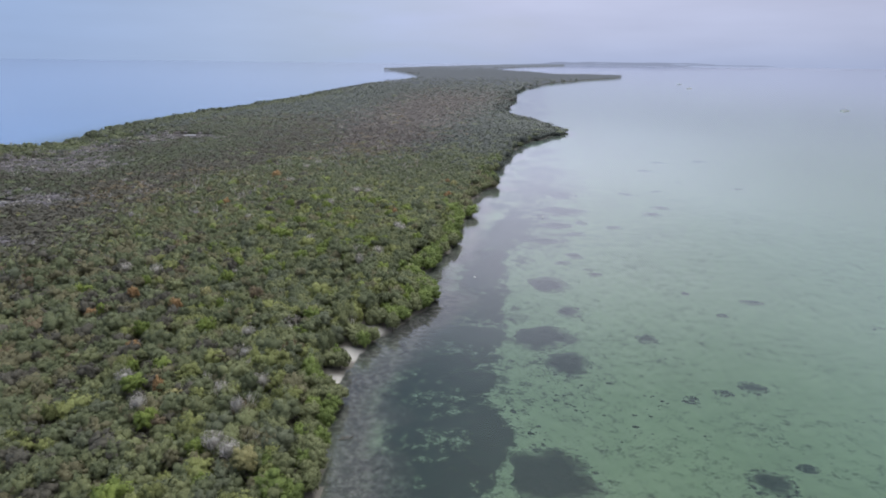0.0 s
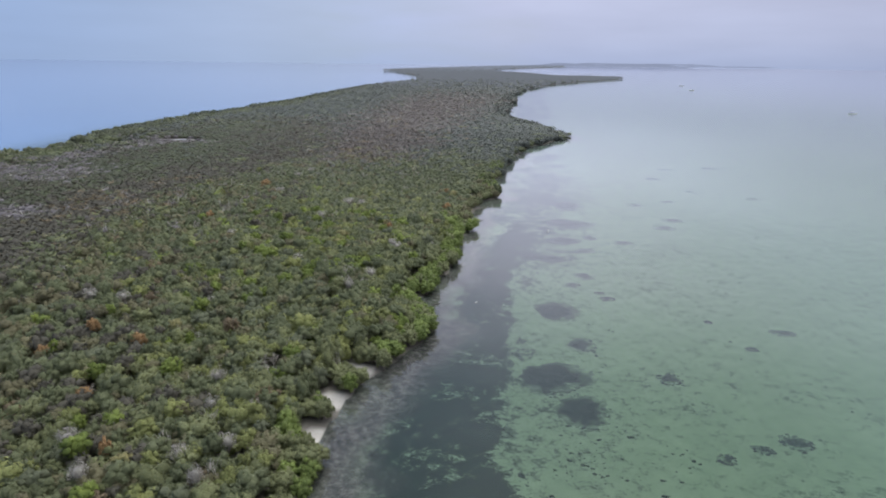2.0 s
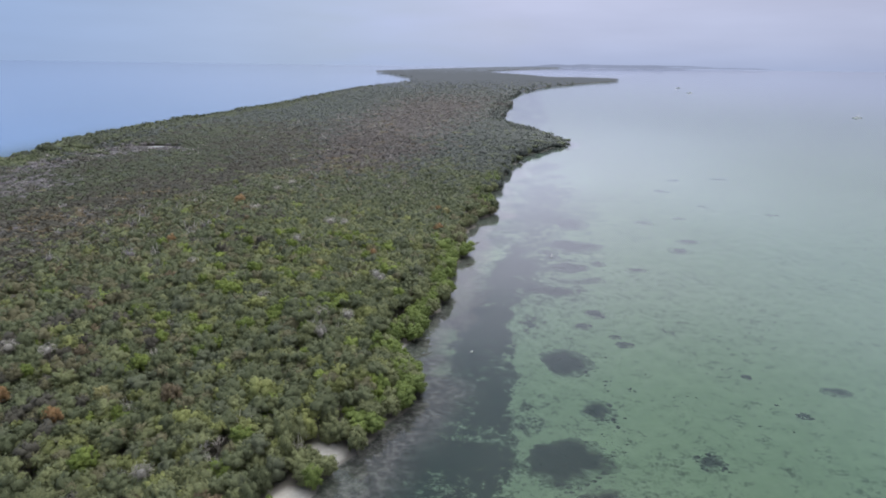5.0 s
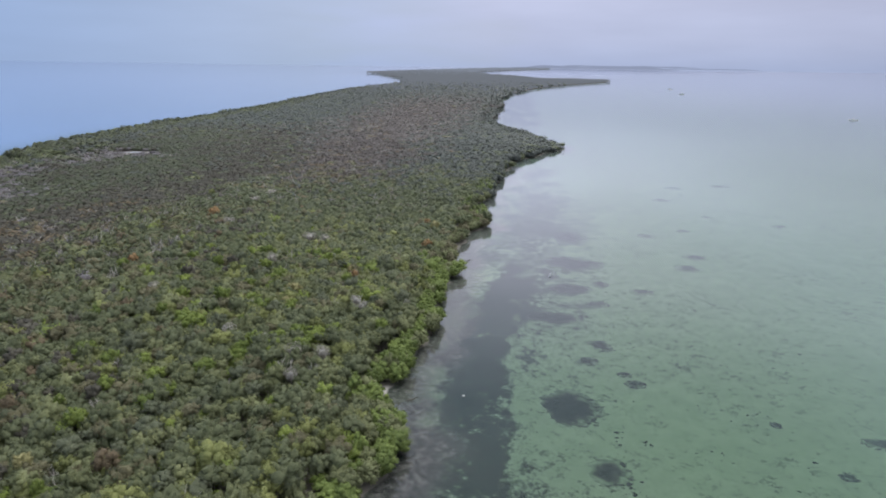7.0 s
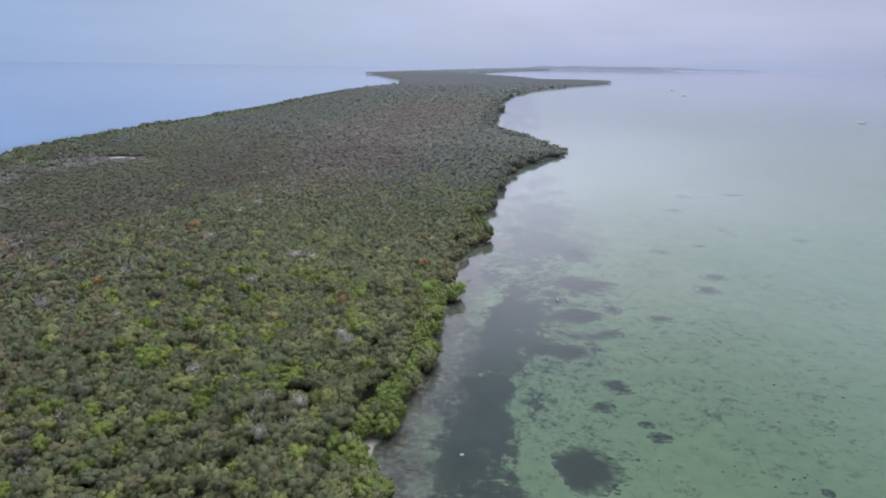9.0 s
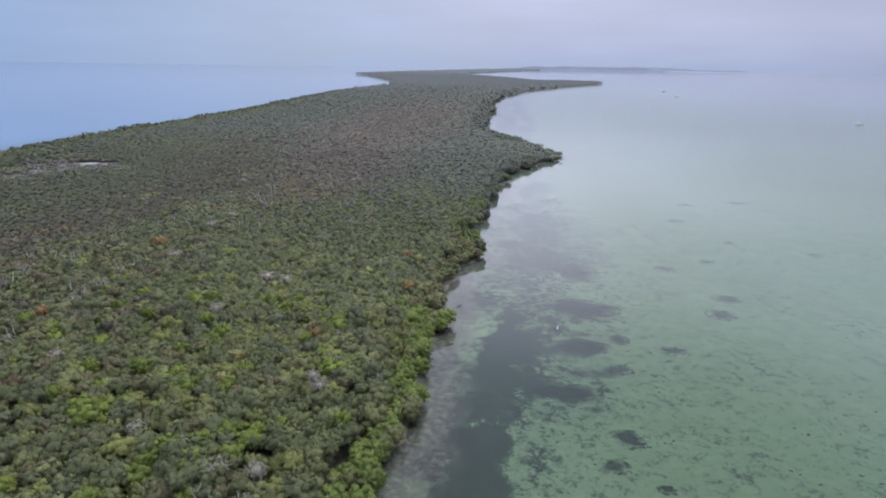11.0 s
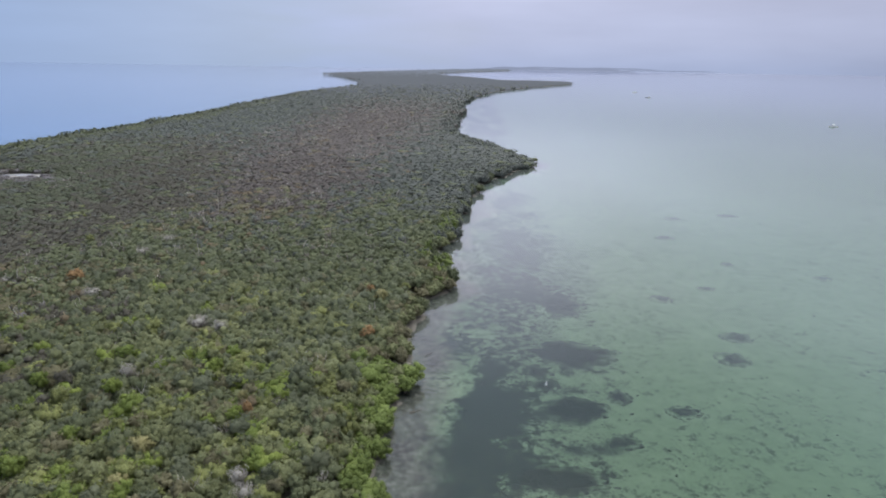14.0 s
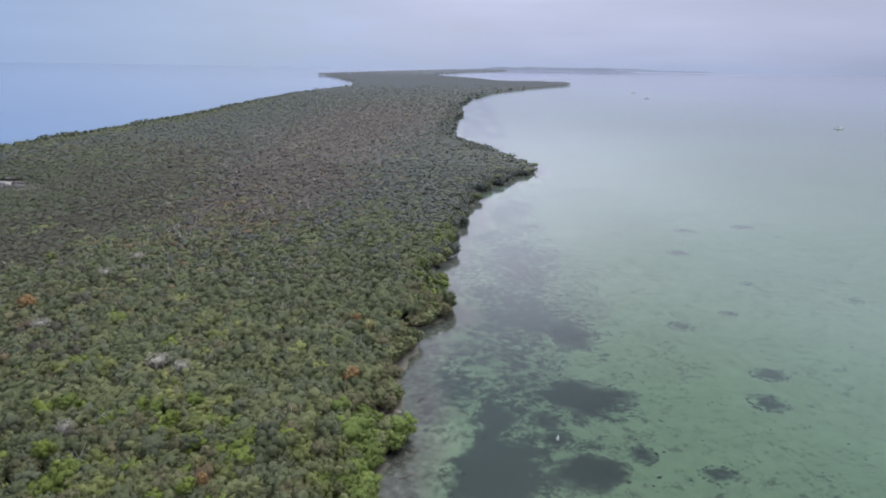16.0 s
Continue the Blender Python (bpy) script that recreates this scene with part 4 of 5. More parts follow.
        if level == 4:
            rad = 2.1 * spread
        elif level < 2:
            rad = gap * (0.84 + 0.14 * step(150, 300, y) + 0.10 * step(350, 450, y)) * spread * (1 - 0.2 * scrub)
        else:
            rad = np.where(y < 500, np.where((x > -179) & (y > -69) & (y < 99), 2.3, 4.2), np.where(y < 900, 3.5, 5.2) * (y < 1300) + (y >= 1300) * np.where(y < 2700, 5.8, 11.0)) * spread
        rad = rad * (1 + 0.45 * (1 - step(14, 30, west_gap(x, y))) * (level == 1))
        top = tall * np.exp(rng.normal(0, 1, n) * (0.15 - 0.098 * step(120, 330, y) - 0.025 * step(500, 560, y)) * (1 - 0.6 * scrub)) + 0.25 * rad
        thick = np.minimum(rad * (rng.uniform(0.85, 1.25, n) if level == 0 else rng.uniform(0.80, 1.15, n) * (1 - 0.42 * step(240, 400, y) - 0.20 * step(380, 520, y)) * np.where(level == 4, 0.75, 1.0)), top * 0.55)
        edge = s < np.where(y > 520, 12.0, 5.0)
        for bx, by, r in BEACHES:
            edge |= np.hypot(x - bx, y - by) < r + 3.5
        for bx, by, rx, ry in FLATS:
            edge |= np.hypot((x - bx) / (rx + 5), (y - by) / (ry + 5)) < 1.0
        thick = np.where(edge, top * np.where(y > 511, 0.66, 0.57), thick)
        rad = np.where(edge & (level < 2), np.clip(rad, 1.5, 2.1) * np.where(west_gap(x, y) < 25, 1.7, 1.0), rad)
        mid = top - 0.75 * thick
        bare = kind == BARE
        gone = dead_stands(x, y)
        turn = rng.uniform(0, 6.28, n)
        at = np.stack([x, y, mid + 0.2], 1)
        size = np.stack([rad, rad * rng.uniform(0.8, 1.2, n), thick], 1)
        shapes = (shapes_near, shapes_mid, shapes_plain if n and y.min() > 1290 else shapes_fine, shapes_plain, shapes_far)[level]
        pick = rng.integers(0, len(shapes), n)
        skirt = edge & (level in (0, 1))
        for k, shape in enumerate(shapes_edge):
            c = (pick % len(shapes_edge) == k) & ~bare & skirt
            soup.add(shape, at[c] - np.array([0, 0, 0.3]), size[c], turn[c], kind[c])
        close = (y < 238) & (x > -88) & (level == 0)
        for k, shape in enumerate(shapes_close):
            c = (pick % len(shapes_close) == k) & ~bare & ~skirt & close
            soup.add(shape, at[c], size[c], turn[c], kind[c])
        small = (level == 1) & (y > 410)
        for k, shape in enumerate(shapes):
            c = (pick == k) & ~close & ~small & (~bare | (level > 0)) & ~skirt
            soup.add(shape, at[c], size[c] * np.where(bare[c], 0.8, 1.0)[:, None], turn[c], np.where(bare[c], np.where((y[c] > 290) & (gone[c] < 0.3), FARBROWN, ASHEN), kind[c]))
        for k, shape in enumerate(shapes_far):
            c = (pick % len(shapes_far) == k) & small & ~skirt
            soup.add(shape, at[c], size[c], turn[c], np.where(bare[c], np.where((y[c] > 290) & (gone[c] < 0.3), FARBROWN, ASHEN), kind[c]))
        sticks = twigs if level == 0 else twigs_far
        pick = rng.integers(0, len(sticks), n)
        for k, shape in enumerate(sticks):
            c = (pick == k) & bare
            soup.add(shape, at[c], np.stack([rad[c], rad[c], np.maximum(thick[c] * (1.15 if level == 0 else 1.5), np.where(level == 0, 0, 0.75 * rad[c]))], 1), turn[c], kind[c])
        if level == 0:
            soup.add(trunk, np.stack([x, y, np.zeros(n)], 1), np.stack([np.ones(n), np.ones(n), mid + 0.3], 1), turn, np.full(n, len(LEAVES)))
    soup.link("mangrove_forest", LEAVES + [BARK], "dense mixed mangrove wood, olive and grey-green with bare grey crowns", "forest")
    return singles


SINGLES = plant_forest()


# ---------------------------------------------------------------- single trees
def part(name, me, parent, label=""):
    ob = new(name, me)
    ob.parent = parent
    return tagged(ob, label)


def tube(path, radii, sides=5):
    """A tapered round branch along a path of points."""
    path = np.asarray(path, float)
    verts, quads = [], []
    for i, (p, r) in enumerate(zip(path, radii)):
        way = path[min(i + 1, len(path) - 1)] - path[max(i - 1, 0)]
        way /= np.linalg.norm(way)
        a, b = rot_frames(way[None], np.zeros(1))
        for k in range(sides):
            t = 2 * math.pi * k / sides
            verts.append(p + r * (a[0] * math.cos(t) + b[0] * math.sin(t)))
    for i in range(len(path) - 1):
        for k in range(sides):
            j = (k + 1) % sides
            quads.append((i * sides + k, i * sides + j, (i + 1) * sides + j, (i + 1) * sides + k))
    return np.array(verts), np.array(quads)


def joined(pieces):
    verts, quads, n = [], [], 0
    for v, q in pieces:
        verts.append(v)
        quads.append(q + n)
        n += len(v)
    return np.vstack(verts), np.vstack(quads)


def tree_meshes(seed, bare):
    """Trunk with limbs, crown and prop root for a tree 4.5 m high with a crown of 1 m radius (crown alone)."""
    r = np.random.default_rng(seed)
    lean = r.uniform(-0.25, 0.25, 2)
    stem = [(0, 0, -0.2), (lean[0] * 0.3, lean[1] * 0.3, 1.1), (lean[0], lean[1], 2.3), (lean[0] * 1.1, lean[1] * 1.2, 3.3)]
    pieces = [tube(stem, (0.13, 0.10, 0.075, 0.03), 6)]
    for k in range(6):
        a = k * 1.05 + r.uniform(-0.3, 0.3)
        foot = np.array(stem[2]) * r.uniform(0.6, 1.0)
        tip = foot + np.array([math.cos(a) * r.uniform(0.6, 1.1), math.sin(a) * r.uniform(0.6, 1.1), r.uniform(0.9, 1.5)])
        pieces.append(tube([foot, (foot + tip) / 2 + np.array([0, 0, -0.12]), tip], (0.055, 0.04, 0.015), 4))
    v, q = joined(pieces)
    trunk = mesh_from(v, np.zeros((0, 3), int), q, None, [BARK], True)
    root_v, root_q = tube([(0.05, 0, 0.75), (0.4, 0.03, 0.6), (0.62, 0.0, 0.2), (0.7, -0.02, -0.5)], (0.035, 0.03, 0.028, 0.025), 5)
    root = mesh_from(root_v, np.zeros((0, 3), int), root_q, None, [BARK], True)
    crown = twig_shape(r, 250, 0.030, 9) if bare else crown_shape(r, 26, 420, 0.085, tuft=0.28, core=0.66, out=(0.50, 0.86), bottom=-0.8, wild=0.6)
    return trunk, crown, root


KIND_WORDS = {
    DEEP: ("mangrove_bush", "dark green rounded mangrove bush standing out into the water"),
    RIM: ("mangrove_tree", "yellow-green mangrove tree with prop roots at the waterline"),
    OLIVE: ("mangrove_tree", "olive-green mangrove tree with prop roots at the waterline"),
    GREYBROWN: ("mangrove_tree", "brown-olive mangrove tree with prop roots at the waterline"),
    LIME: ("broadleaf_tree", "bright lime-green leafy tree standing in the wood"),
    YELLOW: ("broadleaf_tree", "yellow-olive leafy tree standing in the wood"),
    RUST: ("rust_coloured_tree", "rust-orange withered leafy tree standing in the wood"),
    STRAW: ("withered_tree", "straw-coloured dry tree standing in the wood"),
    BARE: ("bare_tree", "bare ash-grey leafless tree standing in the wood"),
}
MODELS = {}


def tree_model(kind, number):
    """The first tree of a model; the rest are copies."""
    trunk, crown, root = tree_meshes(500 + 17 * kind + number, kind == BARE)
    v, t, q, nor = crown
    name, label = KIND_WORDS[kind]
    rim = kind in (RIM, OLIVE, DEEP, GREYBROWN)
    ob = new(name)
    tagged(ob, label, "tree", "mangroves along the shore" if kind in (RIM, OLIVE, DEEP, GREYBROWN) else "single trees of the wood")
    part("trunk", trunk, ob)
    if kind == BARE:
        v2, t2, q2, nor2 = crown_shape(np.random.default_rng(800 + number), 14, 330, 0.058, tuft=0.34, core=0.46, out=(0.5, 0.8), bottom=-0.1, wild=0.8, lumps=0)
        v, t, nor = np.vstack([v, 0.95 * v2]), np.vstack([t, t2 + len(v)]), np.vstack([nor, nor2])
    leaves = mesh_from(v * (np.array([1.0, 1.0, 1.22]) * 1.6 if rim else np.array([1.0, 1.0, 0.85]) * 1.6) + np.array([0, 0, 2.3 if rim else 3.75]), t, q, None, [LEAVES[kind]], True)
    soften(leaves, nor, np.full(len(v), (0.37 * number + 0.2) % 1.0))
    part("crown", leaves, ob)
    if kind in (RIM, OLIVE, DEEP, GREYBROWN):
        for k in range(4):
            p = part("prop_root", root, ob)
            p.matrix_basis = pose(0, 0, 0.1 * (k % 2), 0, 0, 90 * k + 20 * (k % 3))
    return ob


def plant_singles():
    r = random.Random(3)
    for n, (x, y, kind, rad) in enumerate(SINGLES + BUSHES + MARKED):
        rim = kind in (RIM, OLIVE, DEEP, GREYBROWN)
        scale = rad / 1.6
        tall = r.uniform(0.84, 1.12) if rim else r.uniform(1.18, 1.36)
        m = pose(x, y, 0.0 if rim else 0.3, 0, 0, r.uniform(0, 360)) @ Matrix.Diagonal((scale, scale, tall, 1))
        key = (kind, n % 7 if rim else n % 2)
        if key in MODELS:
            copy_thing(MODELS[key], m)
            continue
        MODELS[key] = tree_model(*key)
        # the model keeps unit scale; its own place carries a turn only
        MODELS[key].matrix_basis = pose(x, y, 0.0 if rim else 0.3, 0, 0, r.uniform(0, 360))


plant_singles()

# ---------------------------------------------------------------- seagrass patches on the sand
# place and half-widths in metres
PATCHES_SOUTH = [(8.3, 84, 6.6, 6.6), (10.4, 134.7, 6.3, 6.0), (14.8, 122.3, 4.0, 5.0), (13.7, 169.8, 5.0, 5.8), (17.9, 150.6, 2.9, 3.1),
                 (33.6, 136.4, 1.9, 2.0), (49, 115.8, 2.1, 1.9), (42.9, 113.2, 1.4, 1.0), (36.1, 109.9, 1.1, 1.2), (41.3, 86.2, 3.1, 2.8),
                 (48.3, 90.5, 1.3, 0.9), (65, 162.4, 2.3, 1.5), (55, 152.6, 1.1, 0.9), (28.3, 180.5, 1.7, 1.3), (24.1, 198.3, 2.2, 2.6),
                 (49.9, 167.2, 0.7, 0.8), (27, 184.5, 1.2, 0.9), (20, 190, 2.2, 1.7)]
PATCHES_NORTH = [(14, 213.7, 7.5, 3.2), (28, 225, 2.6, 2.0),
                 (24.4, 260, 9.0, 6.0), (16.7, 250.7, 2.6, 2.8), (17.2, 244.8, 2.5, 2.5), (21.6, 235.7, 5.0, 4.0),
                 (27.4, 290.3, 6.6, 7.0), (61, 259, 3.4, 3.0), (67, 271, 3.4, 2.5), (41.8, 235.5, 2.7, 2.1),
                 (57, 297, 2.6, 2.7), (79, 363.6, 3.0, 2.7), (118.6, 402.6, 4.0, 2.8), (73, 306.3, 1.9, 1.5), (89, 331, 1.7, 1.3),
                 (112.8, 317.5, 2.4, 1.8), (31.2, 240.7, 1.9, 2.3), (93, 395, 3.2, 2.6)]


def seagrass_patch(x, y, rx, ry, number):
    """A low, frayed cushion of seagrass with loose tufts round it."""
    r = np.random.default_rng(900 + number)
    sides, rings = 48, 8
    ang = np.arange(sides) * 2 * math.pi / sides
    edge = 1 + sum(r.uniform(0.05, 0.18) / math.sqrt(k) * np.cos(k * ang + r.uniform(0, 6.28)) for k in (2, 3, 4, 5, 7, 10)) + r.normal(0, 0.04, sides)
    verts, tris, quads = [np.array([[0, 0, 0.22]])], [], []
    for i in range(1, rings + 1):
        k = i / rings
        z = 0.22 * (1 - k ** 3) + r.normal(0, 0.02, sides) * (k < 1)
        verts.append(np.stack([1.22 * rx * k * edge * np.cos(ang), 1.22 * ry * k * edge * np.sin(ang), z], 1))
    for j in range(sides):
        l = (j + 1) % sides
        tris.append((0, 1 + j, 1 + l))
        for i in range(rings - 1):
            a = 1 + i * sides
            quads.append((a + j, a + sides + j, a + sides + l, a + l))
    n = 1 + rings * sides
    for _ in range(int(14 + 9 * (rx + ry))):
        a, k = r.uniform(0, 6.28), 0.95 + abs(r.normal(0, 0.16))
        c = np.array([rx * k * 1.05 * math.cos(a), ry * k * 1.05 * math.sin(a), 0.03])
        s = r.uniform(0.15, 0.5)
        turns = np.arange(6) * 1.047
        blob = np.stack([c[0] + s * r.uniform(0.6, 1.5, 6) * np.cos(turns), c[1] + s * r.uniform(0.5, 1.0, 6) * np.sin(turns), np.full(6, 0.0)], 1)
        verts += [c[None] + np.array([[0, 0, 0.08]]), blob]
        tris += [(n, n + 1 + i, n + 1 + (i + 1) % 6) for i in range(6)]
        n += 7
    me = mesh_from(np.vstack(verts), np.array(tris), np.array(quads), None, [WEED], True)
    me.name = "seagrass_patch"
    thin = 0.36 * (rx < 3.5) + 0.20 * (y > 280)
    fray = np.full(len(me.vertices), thin, np.float32)
    fray[1:1 + rings * sides] = np.repeat(1.30 * step(0.35, 1.05, np.arange(1, rings + 1) / rings), sides) + thin
    fray[1 + rings * sides:] = 0.75
    me.attributes.new("fray", "FLOAT", "POINT").data.foreach_set("value", fray)
    ob = new("seagrass_patch", me)
    deep = float(ground_height(np.array([x]), np.array([y]))[0])
    ob.matrix_basis = pose(x, y, deep - 0.01)
    size = "small" if rx < 1.6 else "broad" if rx > 4.5 else "rounded"
    tagged(ob, f"{size} dark seagrass patch on pale sand under shallow water", "seagrass", "seagrass patches")


for i, row in enumerate(PATCHES_SOUTH + PATCHES_NORTH):
    seagrass_patch(*row, i)


def scatter_tufts():
    """Countless small tufts and stones over the sand flats."""
    soup = Soup()
    r = np.random.default_rng(31)
    turns = np.arange(6) * 1.047
    shapes = []
    for k in range(6):
        blob = np.stack([r.uniform(0.6, 1.4, 6) * np.cos(turns), r.uniform(0.35, 0.8, 6) * np.sin(turns), np.zeros(6)], 1)
        shapes.append((np.vstack([[[0, 0, 0.35]], blob]), np.array([(0, 1 + i, 1 + (i + 1) % 6) for i in range(6)]), np.zeros((0, 4), int), np.tile((0, 0, 1.0), (7, 1))))
    x, y = r.uniform(0, 130, 60000), r.uniform(66, 420, 60000)
    edge = 0.5 + (y - 80) * 0.045
    dense = (0.75 * np.exp(-np.maximum(x - edge, 0) / 14) + 0.10) * step(0.42, 0.8, lattice(x, y, 6.0, 33)) * step(0.3, 0.7, lattice(x, y, 21.0, 34))
    ok = (r.random(len(x)) < dense) & (-shore_signed(x, y) > 4)
    x, y = x[ok], y[ok]
    n = len(x)
    z = ground_height(x, y)
    s = np.exp(r.normal(-1.6, 0.5, n))
    pick = r.integers(0, 6, n)
    for k, shape in enumerate(shapes):
        c = pick == k
        soup.add(shape, np.stack([x, y, z], 1)[c], np.stack([s, s, 0.4 * s], 1)[c], r.normal(0.2, 0.5, n)[c], np.zeros(c.sum(), int))
    soup.link("seagrass_tufts", [WEED], "scattered dark seagrass tufts on pale sand under water", "seagrass")


scatter_tufts()


# ---------------------------------------------------------------- floats and boats
def lathe(profile, sides=20):
    v = [(r * math.cos(2 * math.pi * k / sides), r * math.sin(2 * math.pi * k / sides), z) for r, z in profile for k in range(sides)]
    q = [(i * sides + k, i * sides + (k + 1) % sides, (i + 1) * sides + (k + 1) % sides, (i + 1) * sides + k)
         for i in range(len(profile) - 1) for k in range(sides)]
    return np.array(v), np.array(q)


def lathed(profile, mat, sides=20):
    v, q = lathe(profile, sides)
    return mesh_from(v, np.zeros((0, 3), int), q, None, [mat], True)


def mooring_buoy():
    ob = new("mooring_buoy")
    tagged(ob, "white upright mooring buoy floating on the shallows", "buoy")
    part("body", lathed([(0.001, -0.25), (0.18, -0.22), (0.24, 0.0), (0.24, 0.25), (0.20, 0.42), (0.10, 0.52), (0.09, 0.85), (0.001, 0.88)], WHITE), ob)
    part("collar", lathed([(0.235, -0.02), (0.28, 0.0), (0.28, 0.06), (0.235, 0.08)], DARK), ob, "dark rubber collar")
    part("top_ring", lathed([(0.03, 0.87), (0.05, 0.90), (0.05, 0.96), (0.03, 0.99)], STEEL, 10), ob, "steel ring")
    ob.matrix_basis = pose(17.1, 243.2, 0.0, 6, 4, 0)


def foam_float():
    ob = new("foam_float")
    tagged(ob, "white oval foam float drifting over dark seagrass", "float")
    body = part("body", lathed([(0.001, -0.30), (0.09, -0.285), (0.145, -0.20), (0.16, 0.0), (0.145, 0.20), (0.09, 0.285), (0.001, 0.30)], FOAM), ob)
    body.matrix_basis = pose(0, 0, 0.08, 0, 90, 0)
    band = part("rope_band", lathed([(0.161, -0.03), (0.172, 0.0), (0.161, 0.03)], DARK), ob, "dark rope band")
    band.matrix_basis = pose(0, 0, 0.08, 0, 90, 0)
    ob.matrix_basis = pose(-5.4, 170.7, 0.0, 0, 0, 25)


def box_mesh(size, at, mat, bevel=0.04):
    bm = bmesh.new()
    bmesh.ops.create_cube(bm, size=1.0, matrix=Matrix.Translation(at) @ Matrix.Diagonal((*size, 1)))
    bmesh.ops.bevel(bm, geom=bm.edges[:], offset=bevel, segments=2, affect="EDGES")
    me = bpy.data.meshes.new("mesh")
    bm.to_mesh(me)
    bm.free()
    me.materials.append(mat)
    return me


def hull_mesh(length, beam, mat):
    """An open planing hull with flared bow and a gunwale."""
    stations = 12
    verts, quads = [], []
    for i in range(stations):
        k = i / (stations - 1)
        half = beam / 2 * (1 - max(0, k - 0.45) ** 2.2 / 0.55 ** 2.2 * 0.97)
        keel = -0.35 + 0.75 * max(0, k - 0.6) ** 2 / 0.16
        sheer = 0.75 + 0.35 * k * k
        x = (k - 0.5) * length
        section = [(0, keel), (half * 0.75, -0.08 + 0.4 * max(0, k - 0.7)), (half, sheer), (half - 0.07, sheer + 0.03), (half * 0.86, 0.25 + 0.3 * k)]
        row = [(x, -a, b) for a, b in reversed(section)] + [(x, a, b) for a, b in section[1:]]
        verts += row
    w = 9
    for i in range(stations - 1):
        for j in range(w - 1):
            quads.append((i * w + j, i * w + j + 1, (i + 1) * w + j + 1, (i + 1) * w + j))
        quads.append((i * w + 8, i * w, (i + 1) * w, (i + 1) * w + 8))
    for j in range(4):
        quads.append((j, 8 - j, 7 - j, j + 1) if j < 3 else (3, 5, 4, 3)[:4])
    quads = [q for q in quads if len(set(q)) == 4]
    return mesh_from(np.array(verts), np.zeros((0, 3), int), np.array(quads), None, [mat], True)


def motor_boat(x, y, turn, length=8.5):
    ob = new("motor_boat")
    tagged(ob, "white motor boat with a canopy lying on calm water", "boat", "anchored boats")
    k = length / 8.5
    part("hull", hull_mesh(length, 2.6, WHITE), ob)
    part("console", box_mesh((1.5 * k, 1.3, 1.2), (0.1, 0, 0.95), WHITE, 0.12), ob)
    part("windscreen", box_mesh((0.06, 1.2, 0.55), (0.85 * k, 0, 1.75), DARK, 0.02), ob, "dark tinted windscreen")
    part("canopy", box_mesh((2.9 * k, 2.1, 0.12), (0.0, 0, 2.45), WHITE, 0.05), ob)
    for sx in (-1.2, 1.2):
        for sy in (-0.9, 0.9):
            v, q = tube([(sx * k, sy, 0.6), (sx * k * 0.98, sy * 0.98, 2.4)], (0.03, 0.03), 6)
            part("canopy_post", mesh_from(v, np.zeros((0, 3), int), q, None, [STEEL], True), ob, "steel post")
    part("outboard_engine", box_mesh((0.6, 0.5, 1.1), (-length / 2 - 0.2, 0, 0.75), DARK, 0.12), ob, "black outboard engine")
    part("bench", box_mesh((0.6, 1.8, 0.4), (-2.6 * k, 0, 0.62), CANVAS, 0.08), ob)
    ob.matrix_basis = pose(x, y, 0.02, 0, 0, turn)
    return ob


def driftwood(x, y, turn, length, number):
    """A dead branch with a few side twigs, washed up at the waterline."""
    r = np.random.default_rng(1200 + number)
    ob = new("driftwood")
    tagged(ob, "dark weathered dead branch lying at the waterline", "driftwood", "driftwood along the shore")
    path = [(k * length / 4, r.normal(0, 0.12), 0.10 + 0.12 * abs(r.normal())) for k in range(5)]
    v, q = tube(path, (0.11, 0.10, 0.08, 0.06, 0.02), 6)
    part("stem", mesh_from(v, np.zeros((0, 3), int), q, None, [BARK], True), ob)
    for k in range(4):
        foot = np.array(path[1 + k % 3])
        tip = foot + np.array([r.uniform(0.2, 0.8), r.choice([-1, 1]) * r.uniform(0.4, 0.9), r.uniform(0.1, 0.6)])
        v, q = tube([foot, (foot + tip) / 2 + np.array([0, 0, 0.08]), tip], (0.05, 0.035, 0.012), 5)
        part("twig", mesh_from(v, np.zeros((0, 3), int), q, None, [BARK], True), ob)
    ob.matrix_basis = pose(x, y, -0.05, 0, 0, turn)


def rock_material():
    m, tr = material("wet_limestone")
    g, f = noise_at(tr, 2.5, 5.0, 0.7), noise_at(tr, 14.0, 4.0, 0.7)
    col = mixed(tr, f, mixed(tr, g, (0.10, 0.088, 0.072), (0.30, 0.275, 0.235)), (0.20, 0.182, 0.152))
    finish(tr, principled(tr, col, 0.65, spec=0.35, bump=g, strength=0.7, distance=0.08))
    return m


ROCK = rock_material()


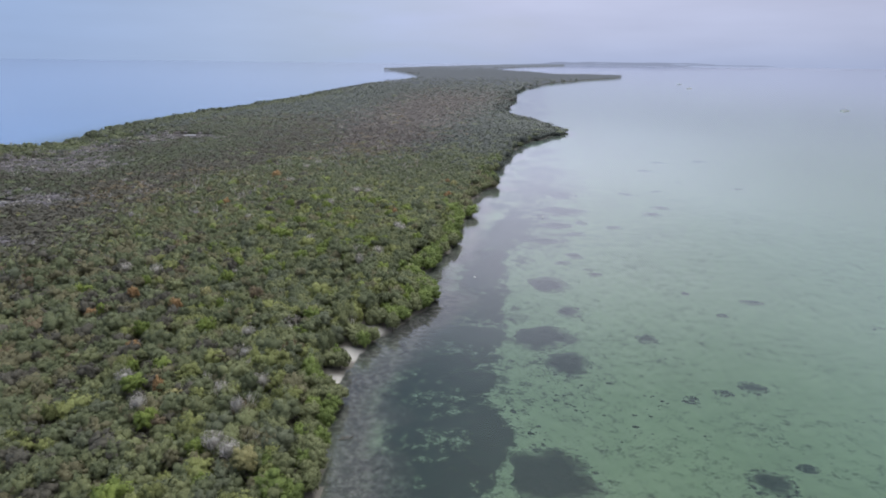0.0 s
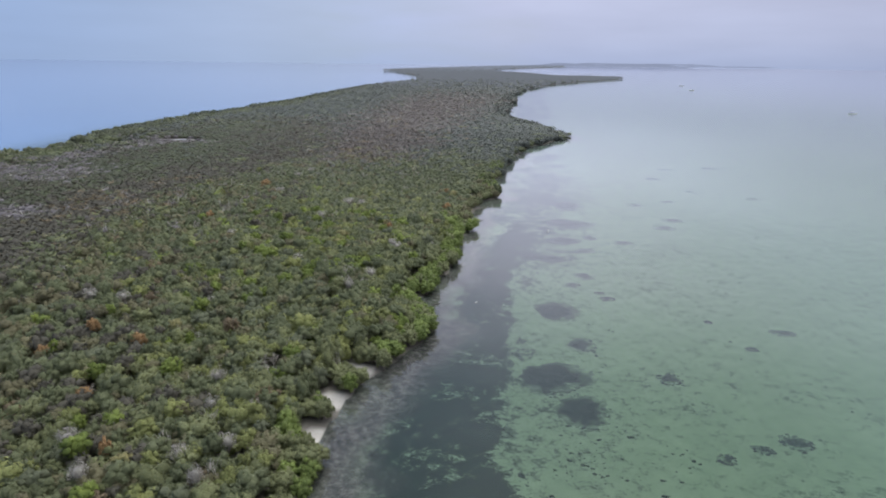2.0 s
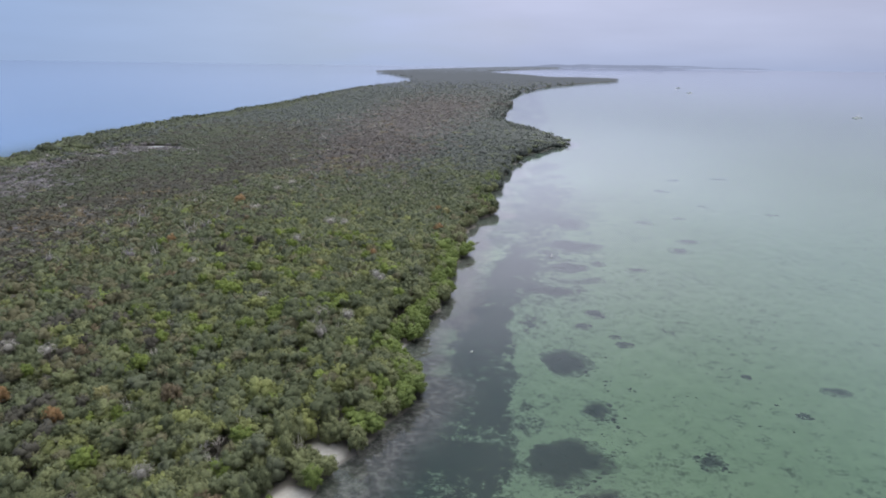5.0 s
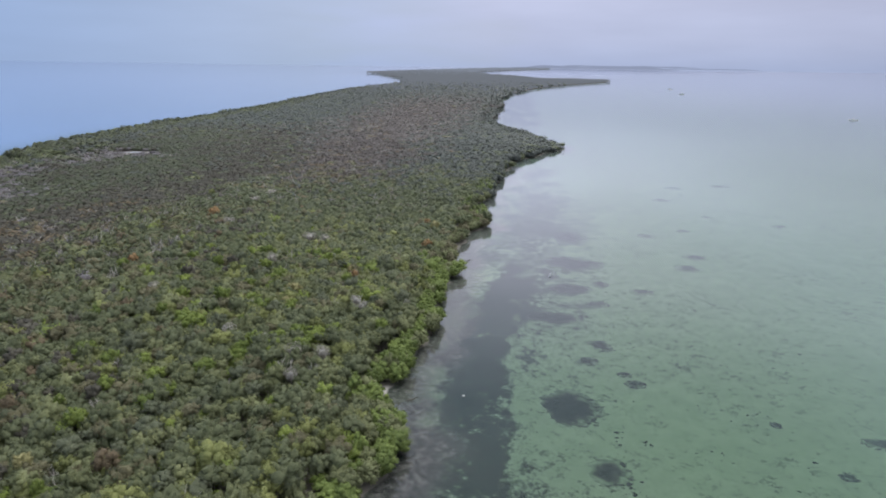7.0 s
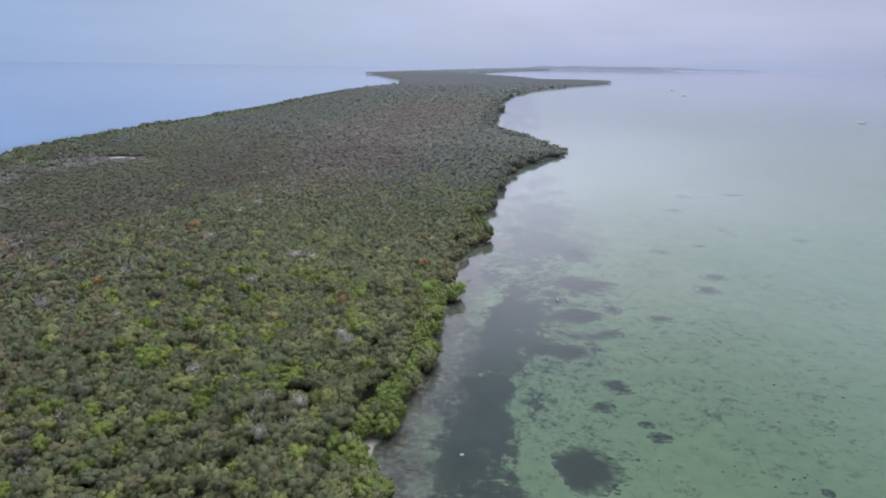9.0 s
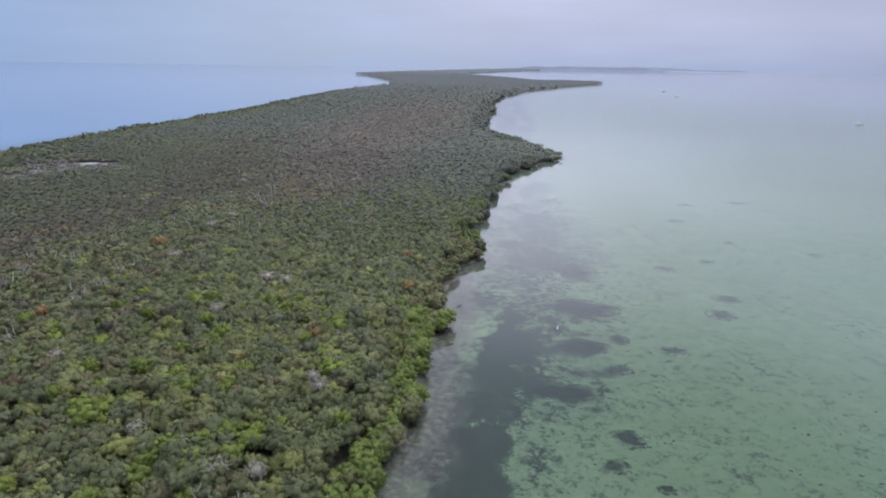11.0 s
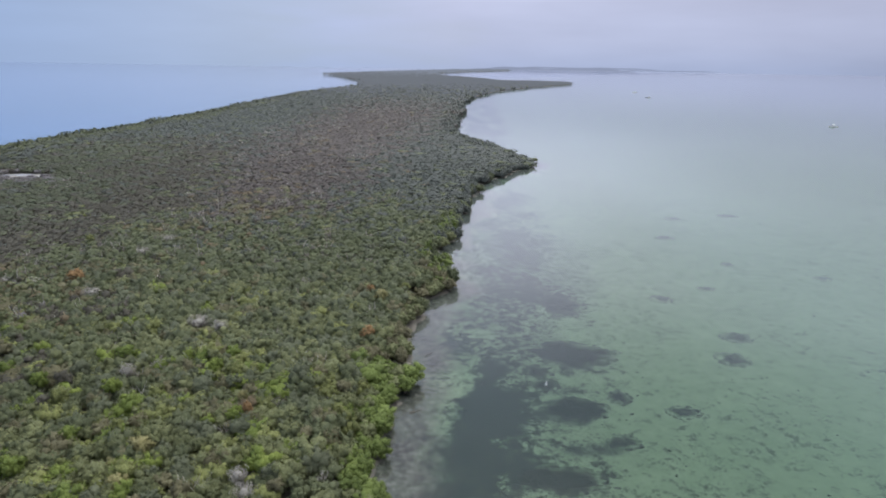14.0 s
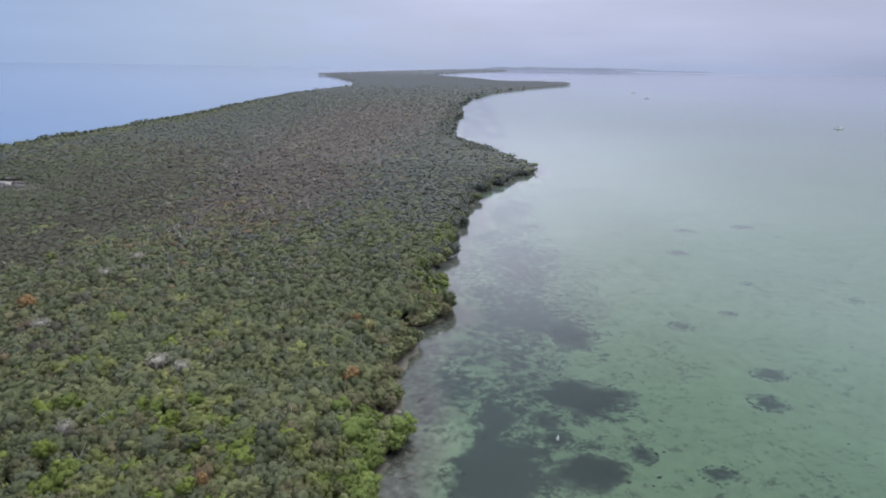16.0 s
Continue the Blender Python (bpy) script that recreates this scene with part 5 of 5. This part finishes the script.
def shore_rock(x, y, size, flat, number):
    """A worn limestone block, part under water."""
    bm = bmesh.new()
    bmesh.ops.create_icosphere(bm, subdivisions=3, radius=1.0)
    for v in bm.verts:
        away = 1 + 0.45 * noise.noise(v.co * 1.3 + Vector((7.3 * number, 0, 0))) + 0.16 * noise.noise(v.co * 4.0 + Vector((0, 3.1 * number, 0)))
        v.co = Vector((v.co.x * away * size, v.co.y * away * size * 0.75, max(v.co.z, -0.55) * away * size * flat))
    me = bpy.data.meshes.new("shore_rock")
    bm.to_mesh(me)
    bm.free()
    me.polygons.foreach_set("use_smooth", np.full(len(me.polygons), True))
    me.materials.append(ROCK)
    ob = new("shore_rock", me)
    ob.matrix_basis = pose(x, y, 0.02, 0, 0, 47 * number)
    words = "flat pale limestone ledge at the foot of the mangroves" if flat < 0.4 else "dark wet limestone rock standing in the shallows"
    tagged(ob, words, "rock", "rocks along the shore")


for i, row in enumerate(((-13.6, 227.1, 0.60, 0.6), (-12.7, 226.0, 0.75, 0.55), (-12.1, 227.3, 0.45, 0.6), (-9.0, 286.0, 1.5, 0.22), (-9.4, 281.8, 1.1, 0.25),
                         (-7.9, 287.4, 1.2, 0.22), (-11.6, 250.0, 1.2, 0.24), (-10.9, 251.6, 0.9, 0.26))):
    shore_rock(*row, i)
for i, row in enumerate(((-9.2, 231.5, 30, 2.6), (-12.2, 226, 100, 2.2), (-7.2, 255, 60, 2.0), (-23.6, 89, 20, 2.4), (-24, 83, 120, 2.0), (-15.6, 168, 40, 2.2))):
    driftwood(*row, i)
mooring_buoy()
foam_float()
boat = motor_boat(405, 830, 185, 10.0)
copy_thing(boat, pose(408, 1605, 0.02, 0, 0, 170))
copy_thing(boat, pose(371, 1378, 0.02, 0, 0, 10))


# ---------------------------------------------------------------- far land on the horizon
def far_island(x0, x1, y, low, high, seed):
    """A thin strip of land on the horizon, its haze painted in as a glow."""
    n = 60
    k = np.linspace(0, 1, n)
    x = x0 + (x1 - x0) * k
    taper = np.minimum(1, np.minimum(k, 1 - k) * 6)
    top = low + (high - low) * taper * (0.7 + 0.6 * lattice(x, x * 0, (x1 - x0) / 9, seed))
    front = np.stack([x, np.full(n, y), np.full(n, low)], 1)
    ridge = np.stack([x, np.full(n, y + 10.0), top], 1)
    i = np.arange(n - 1)
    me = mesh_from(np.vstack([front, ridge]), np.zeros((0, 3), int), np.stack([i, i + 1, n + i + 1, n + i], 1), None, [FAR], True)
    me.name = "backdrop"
    tagged(new("backdrop", me), "low islands on the horizon, their haze a painted blue-grey glow", "distant land", kind="structure")


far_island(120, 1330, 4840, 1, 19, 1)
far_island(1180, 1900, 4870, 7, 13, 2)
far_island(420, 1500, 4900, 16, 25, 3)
